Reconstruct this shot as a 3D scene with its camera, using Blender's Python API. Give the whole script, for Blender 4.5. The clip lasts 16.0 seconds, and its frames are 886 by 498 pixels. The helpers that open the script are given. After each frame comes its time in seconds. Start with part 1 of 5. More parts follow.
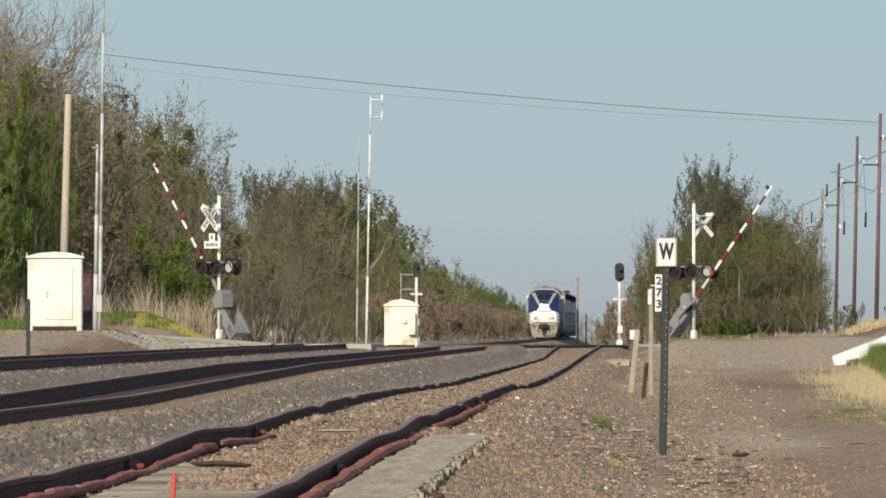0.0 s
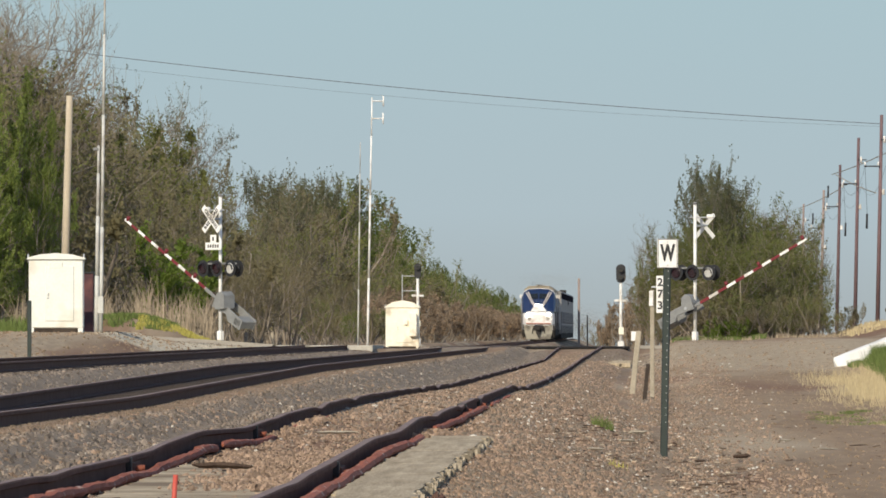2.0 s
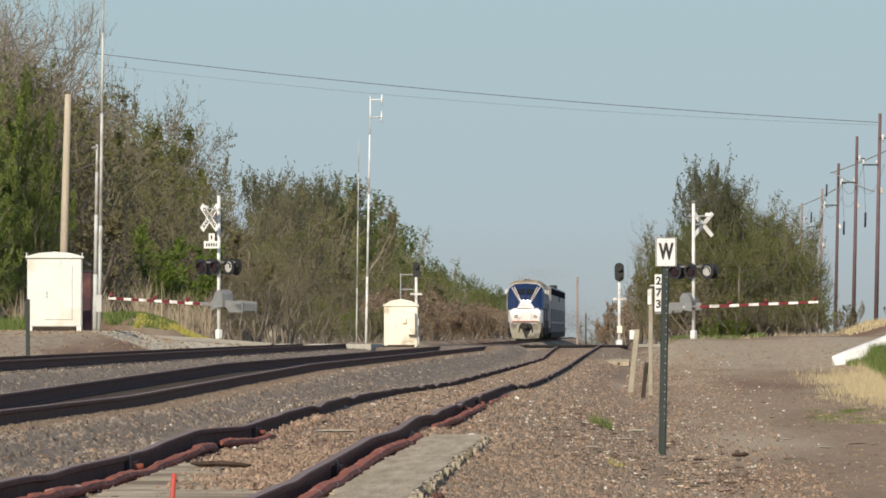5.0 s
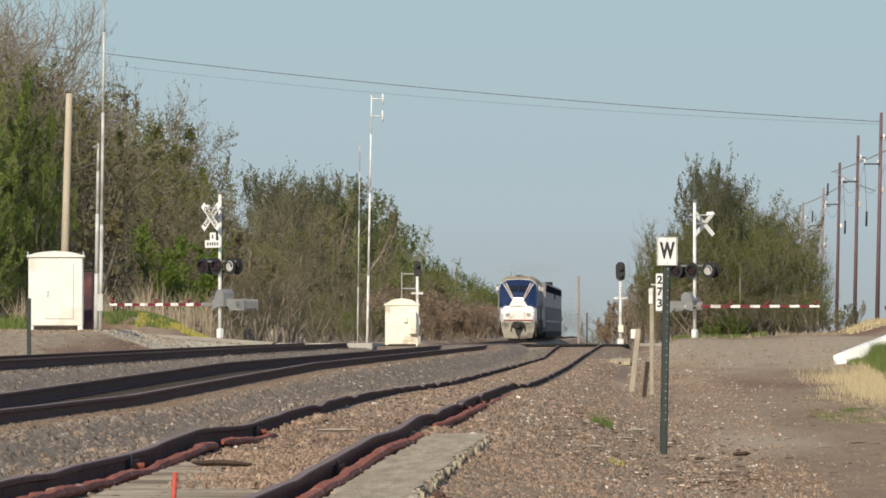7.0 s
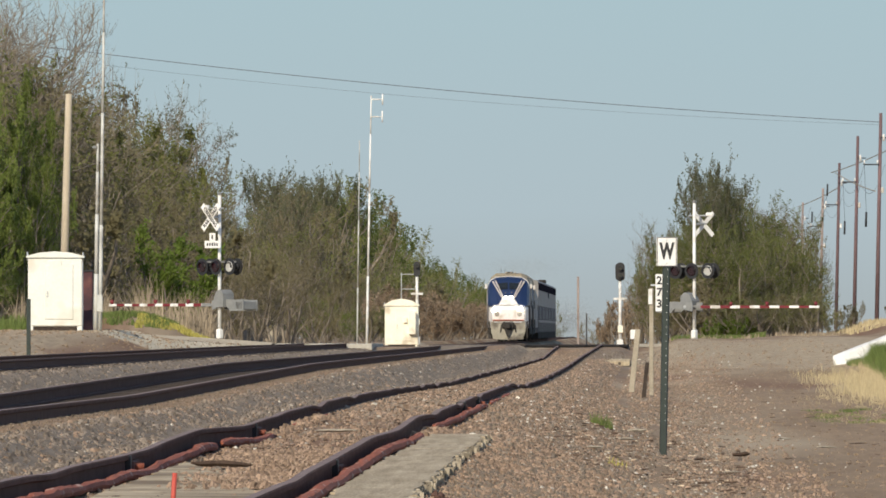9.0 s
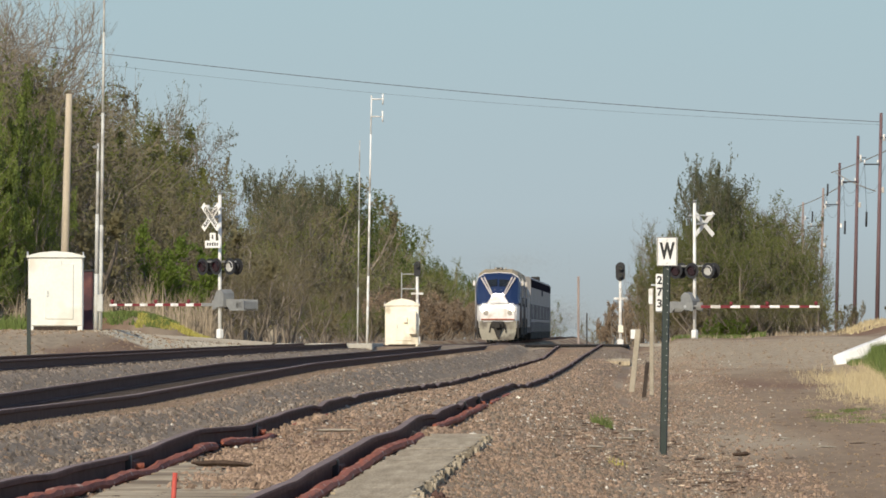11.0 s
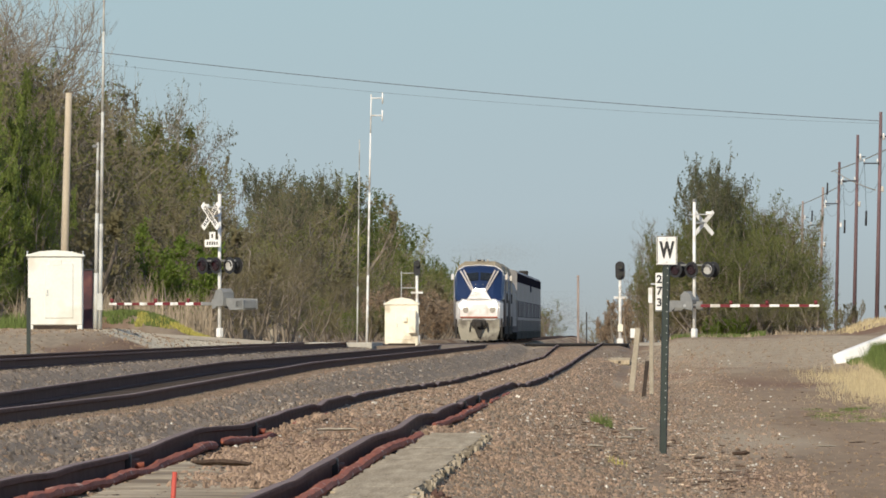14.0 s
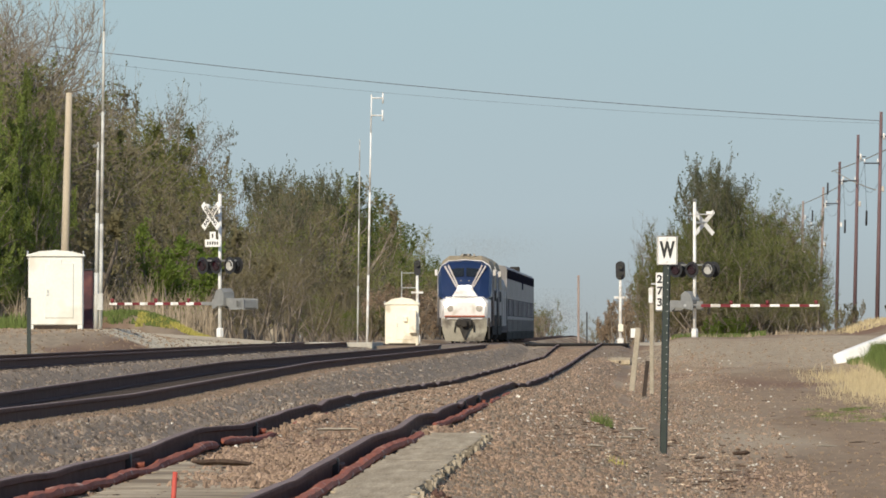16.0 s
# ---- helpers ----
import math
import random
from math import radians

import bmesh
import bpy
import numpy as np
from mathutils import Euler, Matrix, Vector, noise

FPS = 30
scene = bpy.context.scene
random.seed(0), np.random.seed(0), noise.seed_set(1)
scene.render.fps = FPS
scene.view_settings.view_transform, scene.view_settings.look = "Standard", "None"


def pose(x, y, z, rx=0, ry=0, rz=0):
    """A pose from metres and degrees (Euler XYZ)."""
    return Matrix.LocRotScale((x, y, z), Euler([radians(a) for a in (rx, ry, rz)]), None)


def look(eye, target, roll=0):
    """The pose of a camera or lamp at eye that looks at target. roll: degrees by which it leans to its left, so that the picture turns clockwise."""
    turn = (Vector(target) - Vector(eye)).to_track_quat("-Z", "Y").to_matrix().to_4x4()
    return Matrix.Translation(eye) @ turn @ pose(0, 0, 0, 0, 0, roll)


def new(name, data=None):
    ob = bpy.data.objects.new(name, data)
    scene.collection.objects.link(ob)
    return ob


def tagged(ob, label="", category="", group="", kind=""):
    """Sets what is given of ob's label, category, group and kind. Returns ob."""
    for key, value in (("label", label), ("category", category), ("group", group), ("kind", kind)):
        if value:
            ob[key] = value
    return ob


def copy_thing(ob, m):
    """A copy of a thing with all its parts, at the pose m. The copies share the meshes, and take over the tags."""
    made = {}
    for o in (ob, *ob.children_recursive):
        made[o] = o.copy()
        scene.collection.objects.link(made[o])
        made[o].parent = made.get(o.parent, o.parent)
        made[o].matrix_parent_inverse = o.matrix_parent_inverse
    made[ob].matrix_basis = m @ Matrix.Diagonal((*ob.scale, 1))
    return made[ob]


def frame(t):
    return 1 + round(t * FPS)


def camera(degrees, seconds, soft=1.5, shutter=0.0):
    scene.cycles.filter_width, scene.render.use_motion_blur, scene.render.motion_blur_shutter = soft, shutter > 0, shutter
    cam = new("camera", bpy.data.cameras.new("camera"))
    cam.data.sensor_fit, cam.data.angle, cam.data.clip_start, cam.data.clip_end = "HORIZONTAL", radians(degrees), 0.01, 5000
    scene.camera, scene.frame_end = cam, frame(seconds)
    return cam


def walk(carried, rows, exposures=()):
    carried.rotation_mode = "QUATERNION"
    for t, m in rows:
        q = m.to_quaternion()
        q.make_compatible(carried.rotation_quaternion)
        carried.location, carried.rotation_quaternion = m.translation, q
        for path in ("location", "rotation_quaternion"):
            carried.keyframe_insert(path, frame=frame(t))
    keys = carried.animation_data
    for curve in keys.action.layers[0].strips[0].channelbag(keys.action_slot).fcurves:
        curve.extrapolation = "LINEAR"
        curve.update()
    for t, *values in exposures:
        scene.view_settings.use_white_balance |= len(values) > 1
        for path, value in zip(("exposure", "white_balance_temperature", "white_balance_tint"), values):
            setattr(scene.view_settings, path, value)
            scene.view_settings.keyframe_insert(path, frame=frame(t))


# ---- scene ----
# The track runs along +y, right of it is +x; the eye stands at the origin, 1.4 m up.
EYE = (0.0, 0.0, 1.4)
cam = camera(4.49, 16.0, soft=1.7)
# small sways of the tripod: seconds, sideways, up (units of 0.05 m at 1 km)
SWAY = [(0.0, 0.0, 0.0), (0.5, 1.9, 1.8), (1.0, -0.1, 1.3), (1.5, 2.6, 0.2), (2.0, 2.2, 2.5), (2.5, 1.3, -1.3),
        (3.0, 0.0, 0.0), (3.5, 0.4, -1.8), (4.0, -1.3, 0.0), (5.2, -0.4, 0.0), (6.5, 0.1, 0.0), (7.0, 1.5, -1.5), (7.5, 0.3, -1.9),
        (8.0, 1.5, -1.3), (8.5, 0.9, -1.3), (9.0, 0.8, -0.6), (10.2, 1.0, -0.8), (11.5, 1.4, -1.0), (12.0, 0.6, 0.5), (12.5, 1.4, -0.9),
        (13.0, 0.0, -1.8), (13.5, 0.2, -2.5), (14.0, 0.8, -2.7), (14.5, 1.0, -2.9), (15.0, 1.2, -4.2), (15.5, 1.0, -1.9),
        (16.0, 1.4, -2.9)]
walk(cam, [(t, look(EYE, (-(381 + a) / 20, 1000, 1.4 + (142 + b) / 20))) for t, a, b in SWAY])
scene.view_settings.exposure = 0.0

# ---- light ----
SUN_TO = Vector((-0.37, -0.89, 0.58)).normalized()   # towards the sun: behind and left of the eye
world = bpy.data.worlds.new("sky")
scene.world = world
world.use_nodes = True
wn = world.node_tree.nodes
sky = wn.new("ShaderNodeTexSky")
sky.sky_type, sky.sun_disc = "NISHITA", False
sky.sun_elevation = math.asin(SUN_TO.z)
sky.sun_rotation = math.atan2(SUN_TO.x, SUN_TO.y)
sky.air_density, sky.dust_density, sky.ozone_density, sky.altitude = 1.0, 0.6, 2.0, 400
wn["Background"].inputs["Strength"].default_value = 0.15
world.node_tree.links.new(sky.outputs["Color"], wn["Background"].inputs["Color"])
sun_data = bpy.data.lights.new("sun", "SUN")
sun_data.energy, sun_data.angle, sun_data.color = 4.75, radians(0.5), (1.0, 0.885, 0.695)
sun = new("sun", sun_data)
sun.matrix_world = look(SUN_TO * 100, (0, 0, 0))


# ---- materials ----
def surface(name, dark, light, scale=4.0, rough=0.8, metal=0.0, bump=0.0, fine=12.0, spots=None, spot_scale=1.0, spot_amount=0.5, blots=None, blot_scale=1.0,
            per_object=0.0, per_island=0.0, world_space=False, stretch=(1, 1, 1), clear=0.0, gloss=0.5):
    """A surface of two tones mixed at two scales, with patches of a third tone, relief, and a tone of its own for each piece."""
    m = bpy.data.materials.new(name)
    m.use_nodes = True
    nodes, links = m.node_tree.nodes, m.node_tree.links
    bsdf = nodes["Principled BSDF"]
    geo = nodes.new("ShaderNodeNewGeometry")
    tex = nodes.new("ShaderNodeTexCoord")
    place = nodes.new("ShaderNodeMapping")
    place.inputs["Scale"].default_value = stretch
    links.new(geo.outputs["Position"] if world_space else tex.outputs["Object"], place.inputs["Vector"])

    def noisy(s, detail):
        n = nodes.new("ShaderNodeTexNoise")
        n.inputs["Scale"].default_value, n.inputs["Detail"].default_value = s, detail
        links.new(place.outputs["Vector"], n.inputs["Vector"])
        return n.outputs["Fac"]

    def mixed(fac, a, b):
        x = nodes.new("ShaderNodeMix")
        x.data_type = "RGBA"
        for sock, v in ((x.inputs[0], fac), (x.inputs[6], a), (x.inputs[7], b)):
            if isinstance(v, tuple):
                sock.default_value = (*v, 1)
            elif isinstance(v, float):
                sock.default_value = v
            else:
                links.new(v, sock)
        return x.outputs[2]

    def ranged(v, lo, hi, to0=0.0, to1=1.0):
        r = nodes.new("ShaderNodeMapRange")
        for i, k in ((1, lo), (2, hi), (3, to0), (4, to1)):
            r.inputs[i].default_value = k
        links.new(v, r.inputs[0])
        return r.outputs[0]

    coarse, small = noisy(scale, 4), noisy(scale * fine, 5)
    both = nodes.new("ShaderNodeMath")
    both.operation = "MULTIPLY_ADD"
    links.new(small, both.inputs[0])
    both.inputs[1].default_value = 0.5
    half = nodes.new("ShaderNodeMath")
    half.operation = "MULTIPLY"
    links.new(coarse, half.inputs[0])
    half.inputs[1].default_value = 0.5
    links.new(half.outputs[0], both.inputs[2])
    colour = mixed(ranged(both.outputs[0], 0.32, 0.68), dark, light)
    if spots:
        colour = mixed(ranged(noisy(spot_scale, 6), 0.62 - spot_amount * 0.3, 0.70 - spot_amount * 0.2), colour, spots)
    if blots:
        colour = mixed(ranged(noisy(blot_scale, 5), 0.52, 0.64), colour, blots)
    for amount, out in ((per_object, "object"), (per_island, "island")):
        if amount:
            if out == "object":
                src = nodes.new("ShaderNodeObjectInfo").outputs["Random"]
            else:
                src = geo.outputs["Random Per Island"]
            hsv = nodes.new("ShaderNodeHueSaturation")
            links.new(ranged(src, 0, 1, 1 - amount, 1 + amount), hsv.inputs["Value"])
            links.new(colour, hsv.inputs["Color"])
            colour = hsv.outputs["Color"]
    links.new(colour, bsdf.inputs["Base Color"])
    links.new(ranged(small, 0.3, 0.7, max(rough - 0.12, 0.05), min(rough + 0.12, 1.0)), bsdf.inputs["Roughness"])
    bsdf.inputs["Metallic"].default_value = metal
    bsdf.inputs["Coat Weight"].default_value = clear
    bsdf.inputs["Specular IOR Level"].default_value = gloss
    if bump:
        b = nodes.new("ShaderNodeBump")
        b.inputs["Strength"].default_value, b.inputs["Distance"].default_value = 0.7, bump
        links.new(both.outputs[0], b.inputs["Height"])
        links.new(b.outputs["Normal"], bsdf.inputs["Normal"])
    return m


def strewn(m, areas):
    """Lay patches of gravel with soft ragged edges over a ground material: x0, x1, y0, y1, soft x, soft y, colour."""
    nodes, links = m.node_tree.nodes, m.node_tree.links
    base = nodes["Principled BSDF"].inputs["Base Color"]
    geo, split = nodes.new("ShaderNodeNewGeometry"), nodes.new("ShaderNodeSeparateXYZ")
    links.new(geo.outputs["Position"], split.inputs[0])
    place, ragged, grain = nodes.new("ShaderNodeMapping"), nodes.new("ShaderNodeTexNoise"), nodes.new("ShaderNodeTexNoise")
    place.inputs["Scale"].default_value = (1, 0.1, 1)
    links.new(geo.outputs["Position"], place.inputs["Vector"])
    for n, k in ((ragged, 0.7), (grain, 5.0)):
        n.inputs["Scale"].default_value, n.inputs["Detail"].default_value = k, 5
        links.new(place.outputs[0], n.inputs["Vector"])

    def calc(op, a, b):
        n = nodes.new("ShaderNodeMath")
        n.operation = op
        for sock, v in zip(n.inputs, (a, b)):
            if isinstance(v, (int, float)):
                sock.default_value = v
            else:
                links.new(v, sock)
        return n.outputs[0]

    def ramp(v, lo, hi):
        r = nodes.new("ShaderNodeMapRange")
        r.interpolation_type = "SMOOTHSTEP"
        links.new(v, r.inputs[0])
        r.inputs[1].default_value, r.inputs[2].default_value = lo, hi
        return r.outputs[0]

    wild = calc("SUBTRACT", ragged.outputs["Fac"], 0.5)
    for x0, x1, y0, y1, sx, sy, colour in areas:
        x = calc("ADD", split.outputs["X"], calc("MULTIPLY", wild, sx * 3))
        y = calc("ADD", split.outputs["Y"], calc("MULTIPLY", wild, sy * 3))
        fac = calc("MULTIPLY", calc("MULTIPLY", ramp(x, x0, x0 + sx), calc("SUBTRACT", 1.0, ramp(x, x1 - sx, x1))),
                   calc("MULTIPLY", ramp(y, y0, y0 + sy), calc("SUBTRACT", 1.0, ramp(y, y1 - sy, y1))))
        tone = nodes.new("ShaderNodeMix")
        tone.data_type = "RGBA"
        links.new(ramp(grain.outputs["Fac"], 0.3, 0.7), tone.inputs[0])
        tone.inputs[6].default_value = (*[c * 0.72 for c in colour], 1)
        tone.inputs[7].default_value = (*colour, 1)
        over = nodes.new("ShaderNodeMix")
        over.data_type = "RGBA"
        links.new(fac, over.inputs[0])
        links.new(base.links[0].from_socket, over.inputs[6])
        links.new(tone.outputs[2], over.inputs[7])
        links.new(over.outputs[2], base)


def glowing(name, colour, strength):
    m = bpy.data.materials.new(name)
    m.use_nodes = True
    b = m.node_tree.nodes["Principled BSDF"]
    b.inputs["Base Color"].default_value = (*colour, 1)
    b.inputs["Emission Color"].default_value = (*colour, 1)
    b.inputs["Emission Strength"].default_value = strength
    return m


def leafy(name, dark, light, amount=0.13):
    """Leaves that let a third of the light through."""
    m = surface(name, dark, light, 0.25, 0.75, per_island=amount, per_object=0.18, gloss=0.25)
    nodes, links = m.node_tree.nodes, m.node_tree.links
    bsdf = nodes["Principled BSDF"]
    thin, both = nodes.new("ShaderNodeBsdfTranslucent"), nodes.new("ShaderNodeMixShader")
    links.new(bsdf.inputs["Base Color"].links[0].from_socket, thin.inputs["Color"])
    both.inputs[0].default_value = 0.48
    links.new(bsdf.outputs[0], both.inputs[1])
    links.new(thin.outputs[0], both.inputs[2])
    links.new(both.outputs[0], nodes["Material Output"].inputs["Surface"])
    return m


def thin_dust():
    """Dust so thin that most of the light passes."""
    m = surface("dust_fleck", (0.22, 0.185, 0.15), (0.30, 0.26, 0.215), 3, 0.95)
    nodes, links = m.node_tree.nodes, m.node_tree.links
    clear, both = nodes.new("ShaderNodeBsdfTransparent"), nodes.new("ShaderNodeMixShader")
    both.inputs[0].default_value = 0.13
    links.new(clear.outputs[0], both.inputs[1])
    links.new(nodes["Principled BSDF"].outputs[0], both.inputs[2])
    links.new(both.outputs[0], nodes["Material Output"].inputs["Surface"])
    return m


EARTH = surface("earth", (0.185, 0.128, 0.08), (0.325, 0.235, 0.152), 0.45, 0.95, fine=14, spots=(0.36, 0.288, 0.20), spot_scale=0.3, blots=(0.20, 0.122, 0.078), blot_scale=0.38, world_space=True, stretch=(1, 0.07, 1), gloss=0.1)
strewn(EARTH, [(-0.9, 9.0, 235, 425, 1.0, 45, (0.42, 0.335, 0.23)), (-19.4, -13.4, 349, 402, 0.9, 7, (0.64, 0.55, 0.40)), (-11.2, -3.5, 20, 396, 0.3, 8, (0.265, 0.21, 0.155)), (-5.7, -4.9, 80, 396, 0.22, 8, (0.30, 0.205, 0.13)), (-27, -17.6, 300, 372, 1.0, 10, (0.40, 0.315, 0.215)), (-3.7, -0.7, 120, 390, 0.8, 30, (0.255, 0.19, 0.135))])
STONE_MID = surface("verge_stone", (0.115, 0.092, 0.072), (0.24, 0.198, 0.158), 3, 0.9, per_island=0.3, gloss=0.1)
STONE_GREY = surface("ballast_stone_grey", (0.094, 0.074, 0.058), (0.245, 0.20, 0.160), 3, 0.9, per_island=0.5)
STONE_RED = surface("gravel_red", (0.18, 0.124, 0.088), (0.34, 0.248, 0.18), 3, 0.95, per_island=0.36, gloss=0.1)
GRAVEL_ROAD = surface("road_gravel", (0.45, 0.375, 0.265), (0.61, 0.52, 0.38), 0.5, 0.95, fine=14, spots=(0.29, 0.225, 0.16), spot_scale=0.25, world_space=True, stretch=(1, 0.15, 1), gloss=0.1)
RAIL_STEEL = surface("rail_steel", (0.082, 0.045, 0.036), (0.15, 0.086, 0.068), 5, 0.95, bump=0.002, gloss=0.08)
RAIL_OLD = surface("old_rail_steel", (0.078, 0.046, 0.038), (0.148, 0.092, 0.076), 4, 0.95, bump=0.002, stretch=(1, 0.4, 1), gloss=0.03)
RAIL_DULL = surface("dull_running_face", (0.16, 0.118, 0.108), (0.26, 0.198, 0.182), 2, 0.85, gloss=0.08)
RAIL_TOP = surface("rail_running_face", (0.20, 0.150, 0.135), (0.30, 0.232, 0.212), 2, 0.8, gloss=0.1)
# the small pale spots put glints of light into the rust's colour
RUST = surface("rust_red", (0.20, 0.058, 0.036), (0.40, 0.135, 0.078), 9, 0.9, bump=0.014, spots=(0.50, 0.34, 0.27), spot_scale=11.0, spot_amount=0.05, stretch=(1, 0.2, 1), gloss=0.25)
TIMBER = surface("grey_timber", (0.235, 0.20, 0.145), (0.385, 0.34, 0.265), 3, 0.9, bump=0.006, stretch=(1, 6, 1), per_object=0.05)
DECK = surface("deck_timber", (0.22, 0.175, 0.115), (0.52, 0.43, 0.305), 2.5, 0.95, bump=0.003, fine=8, world_space=True, stretch=(5, 0.22, 1), per_island=0.06, gloss=0.1)
DECK_ACROSS = surface("deck_timber_across", (0.20, 0.155, 0.10), (0.56, 0.465, 0.33), 2.2, 0.95, bump=0.003, fine=7, spots=(0.20, 0.15, 0.10), spot_scale=0.9, spot_amount=0.45, world_space=True, stretch=(0.45, 0.5, 1), gloss=0.1)
SPLINTER = surface("splintered_ends", (0.16, 0.13, 0.09), (0.44, 0.38, 0.29), 6, 0.95, per_island=0.5, gloss=0.1)
LITTER_DARK = surface("dark_litter", (0.045, 0.030, 0.022), (0.11, 0.075, 0.055), 4, 0.95, per_island=0.4, gloss=0.1)
LITTER_PALE = surface("pale_litter", (0.34, 0.27, 0.19), (0.54, 0.45, 0.34), 4, 0.95, per_island=0.3, gloss=0.1)
DARK_TIMBER = surface("creosoted_timber", (0.028, 0.022, 0.019), (0.085, 0.067, 0.055), 3, 0.95, bump=0.004, per_object=0.2, gloss=0.1)
CONCRETE = surface("weathered_concrete", (0.30, 0.28, 0.24), (0.48, 0.45, 0.39), 1.5, 0.9, bump=0.004, spots=(0.22, 0.20, 0.16), spot_scale=2.0)
WHITE_PAINT = surface("white_paint", (0.62, 0.61, 0.58), (0.80, 0.79, 0.76), 2.5, 0.5, bump=0.001, spots=(0.45, 0.42, 0.37), spot_scale=1.3, spot_amount=0.35)
PALE_PAINT = surface("pale_mast_paint", (0.40, 0.40, 0.37), (0.56, 0.56, 0.52), 1.5, 0.6, spots=(0.30, 0.28, 0.25), spot_scale=0.8)
EDGE_BLACK = surface("edge_black", (0.012, 0.011, 0.011), (0.03, 0.028, 0.027), 3, 0.9, gloss=0.1)
HUT_WHITE = surface("hut_enamel", (0.60, 0.60, 0.55), (0.73, 0.73, 0.67), 1.2, 0.5, spots=(0.58, 0.55, 0.47), spot_scale=0.9, spot_amount=0.3)
HUT_CREAM = surface("hut_cream", (0.76, 0.71, 0.57), (0.87, 0.83, 0.70), 1.2, 0.5, spots=(0.55, 0.48, 0.36), spot_scale=0.9, spot_amount=0.3)
RED_PAINT = surface("red_reflective", (0.11, 0.009, 0.014), (0.175, 0.018, 0.022), 3, 0.6)
BLACK_PAINT = surface("matt_black", (0.008, 0.008, 0.009), (0.02, 0.02, 0.022), 3, 0.6)
GALVANISED = surface("galvanised_steel", (0.34, 0.35, 0.35), (0.52, 0.53, 0.52), 4, 0.5, metal=0.5)
GREY_PAINT = surface("grey_paint", (0.135, 0.138, 0.135), (0.235, 0.238, 0.232), 3, 0.6)
GREEN_STEEL = surface("green_post", (0.012, 0.02, 0.017), (0.03, 0.042, 0.035), 4, 0.7)
POLE_WOOD = surface("pole_wood_red", (0.085, 0.052, 0.055), (0.16, 0.10, 0.102), 1.5, 0.9, bump=0.006, stretch=(4, 4, 0.5), per_object=0.2)
POLE_PALE = surface("pole_wood_pale", (0.30, 0.25, 0.18), (0.48, 0.41, 0.31), 1.5, 0.9, bump=0.006, stretch=(4, 4, 0.5))
# pole wood made paler: the haze of distance is put into its colour
POLE_HAZED = surface("pole_hazed", (0.20, 0.155, 0.14), (0.33, 0.27, 0.24), 0.8, 0.9, stretch=(4, 4, 0.5))
WIRE = surface("wire", (0.045, 0.05, 0.06), (0.075, 0.08, 0.092), 1, 0.8)
SIGN_BLACK = surface("sign_black", (0.012, 0.012, 0.012), (0.03, 0.03, 0.03), 5, 0.7)
MAROON = surface("maroon_rust", (0.035, 0.016, 0.020), (0.10, 0.038, 0.042), 1.5, 0.85, spots=(0.15, 0.06, 0.05), spot_scale=1.5)
SIGN_BACK = surface("sign_back_metal", (0.42, 0.42, 0.41), (0.58, 0.58, 0.565), 3, 0.6)
DUST = thin_dust()
PEG_RED = surface("peg_red", (0.36, 0.05, 0.035), (0.52, 0.09, 0.06), 6, 0.7)
RED_LENS = surface("red_lens", (0.010, 0.002, 0.004), (0.02, 0.003, 0.006), 3, 0.3)
# pale lens: the light it reflects is put into its colour
LENS_GLINT = surface("lens_glint", (0.30, 0.295, 0.28), (0.48, 0.47, 0.45), 3, 0.15)
TRAIN_SILVER = surface("stainless_steel", (0.165, 0.157, 0.162), (0.285, 0.272, 0.278), 0.8, 0.6, metal=0.1, gloss=0.25, spots=(0.19, 0.18, 0.17), spot_scale=0.5, spot_amount=0.5)
# pale nose paint, whitened to hold the headlights' glare in its colour
TRAIN_WHITE = surface("nose_white", (0.60, 0.575, 0.55), (0.76, 0.73, 0.70), 1, 0.4, spots=(0.50, 0.46, 0.40), spot_scale=1.2, spot_amount=0.3)
TRAIN_STRIPE = surface("nose_stripe", (0.36, 0.31, 0.28), (0.52, 0.47, 0.43), 1.5, 0.5)
TRAIN_PILOT = surface("pilot_dusty", (0.20, 0.185, 0.145), (0.33, 0.305, 0.245), 1.2, 0.85, spots=(0.11, 0.095, 0.075), spot_scale=1.0, spot_amount=0.4)
TRAIN_BLUE = surface("nose_blue", (0.0058, 0.0155, 0.052), (0.0105, 0.026, 0.082), 1, 0.45, clear=0.1)
TRAIN_NAVY = surface("window_band_navy", (0.012, 0.011, 0.026), (0.03, 0.026, 0.052), 1, 0.85, gloss=0.0)
# tan tone: sun on the locomotives' rounded roof, put into the colour
TRAIN_TAN = surface("roof_tan", (0.23, 0.188, 0.12), (0.36, 0.30, 0.20), 0.6, 0.8)
TRAIN_DARK = surface("underframe", (0.02, 0.019, 0.018), (0.06, 0.055, 0.05), 2, 0.85, gloss=0.05)
TRAIN_GREY = surface("pilot_grey", (0.22, 0.20, 0.17), (0.36, 0.33, 0.28), 1.2, 0.7)
GLASS_DARK = surface("dark_glass", (0.008, 0.010, 0.012), (0.02, 0.024, 0.028), 1, 0.08)
GLASS_SIDE = surface("dusty_side_glass", (0.014, 0.013, 0.018), (0.034, 0.032, 0.04), 1, 0.85, gloss=0.0)
STONE_EARTH = surface("earth_crumbs", (0.16, 0.112, 0.072), (0.30, 0.222, 0.15), 3, 0.95, per_island=0.28, gloss=0.1)
STONE_DUST = surface("dusty_crumbs", (0.13, 0.098, 0.07), (0.225, 0.175, 0.13), 3, 0.95, per_island=0.25, gloss=0.1)
STONE_PALE = surface("pale_stone", (0.40, 0.36, 0.30), (0.62, 0.58, 0.50), 3, 0.9, per_island=0.25)
HEADLIGHT = glowing("headlight", (1.0, 0.96, 0.88), 40.0)
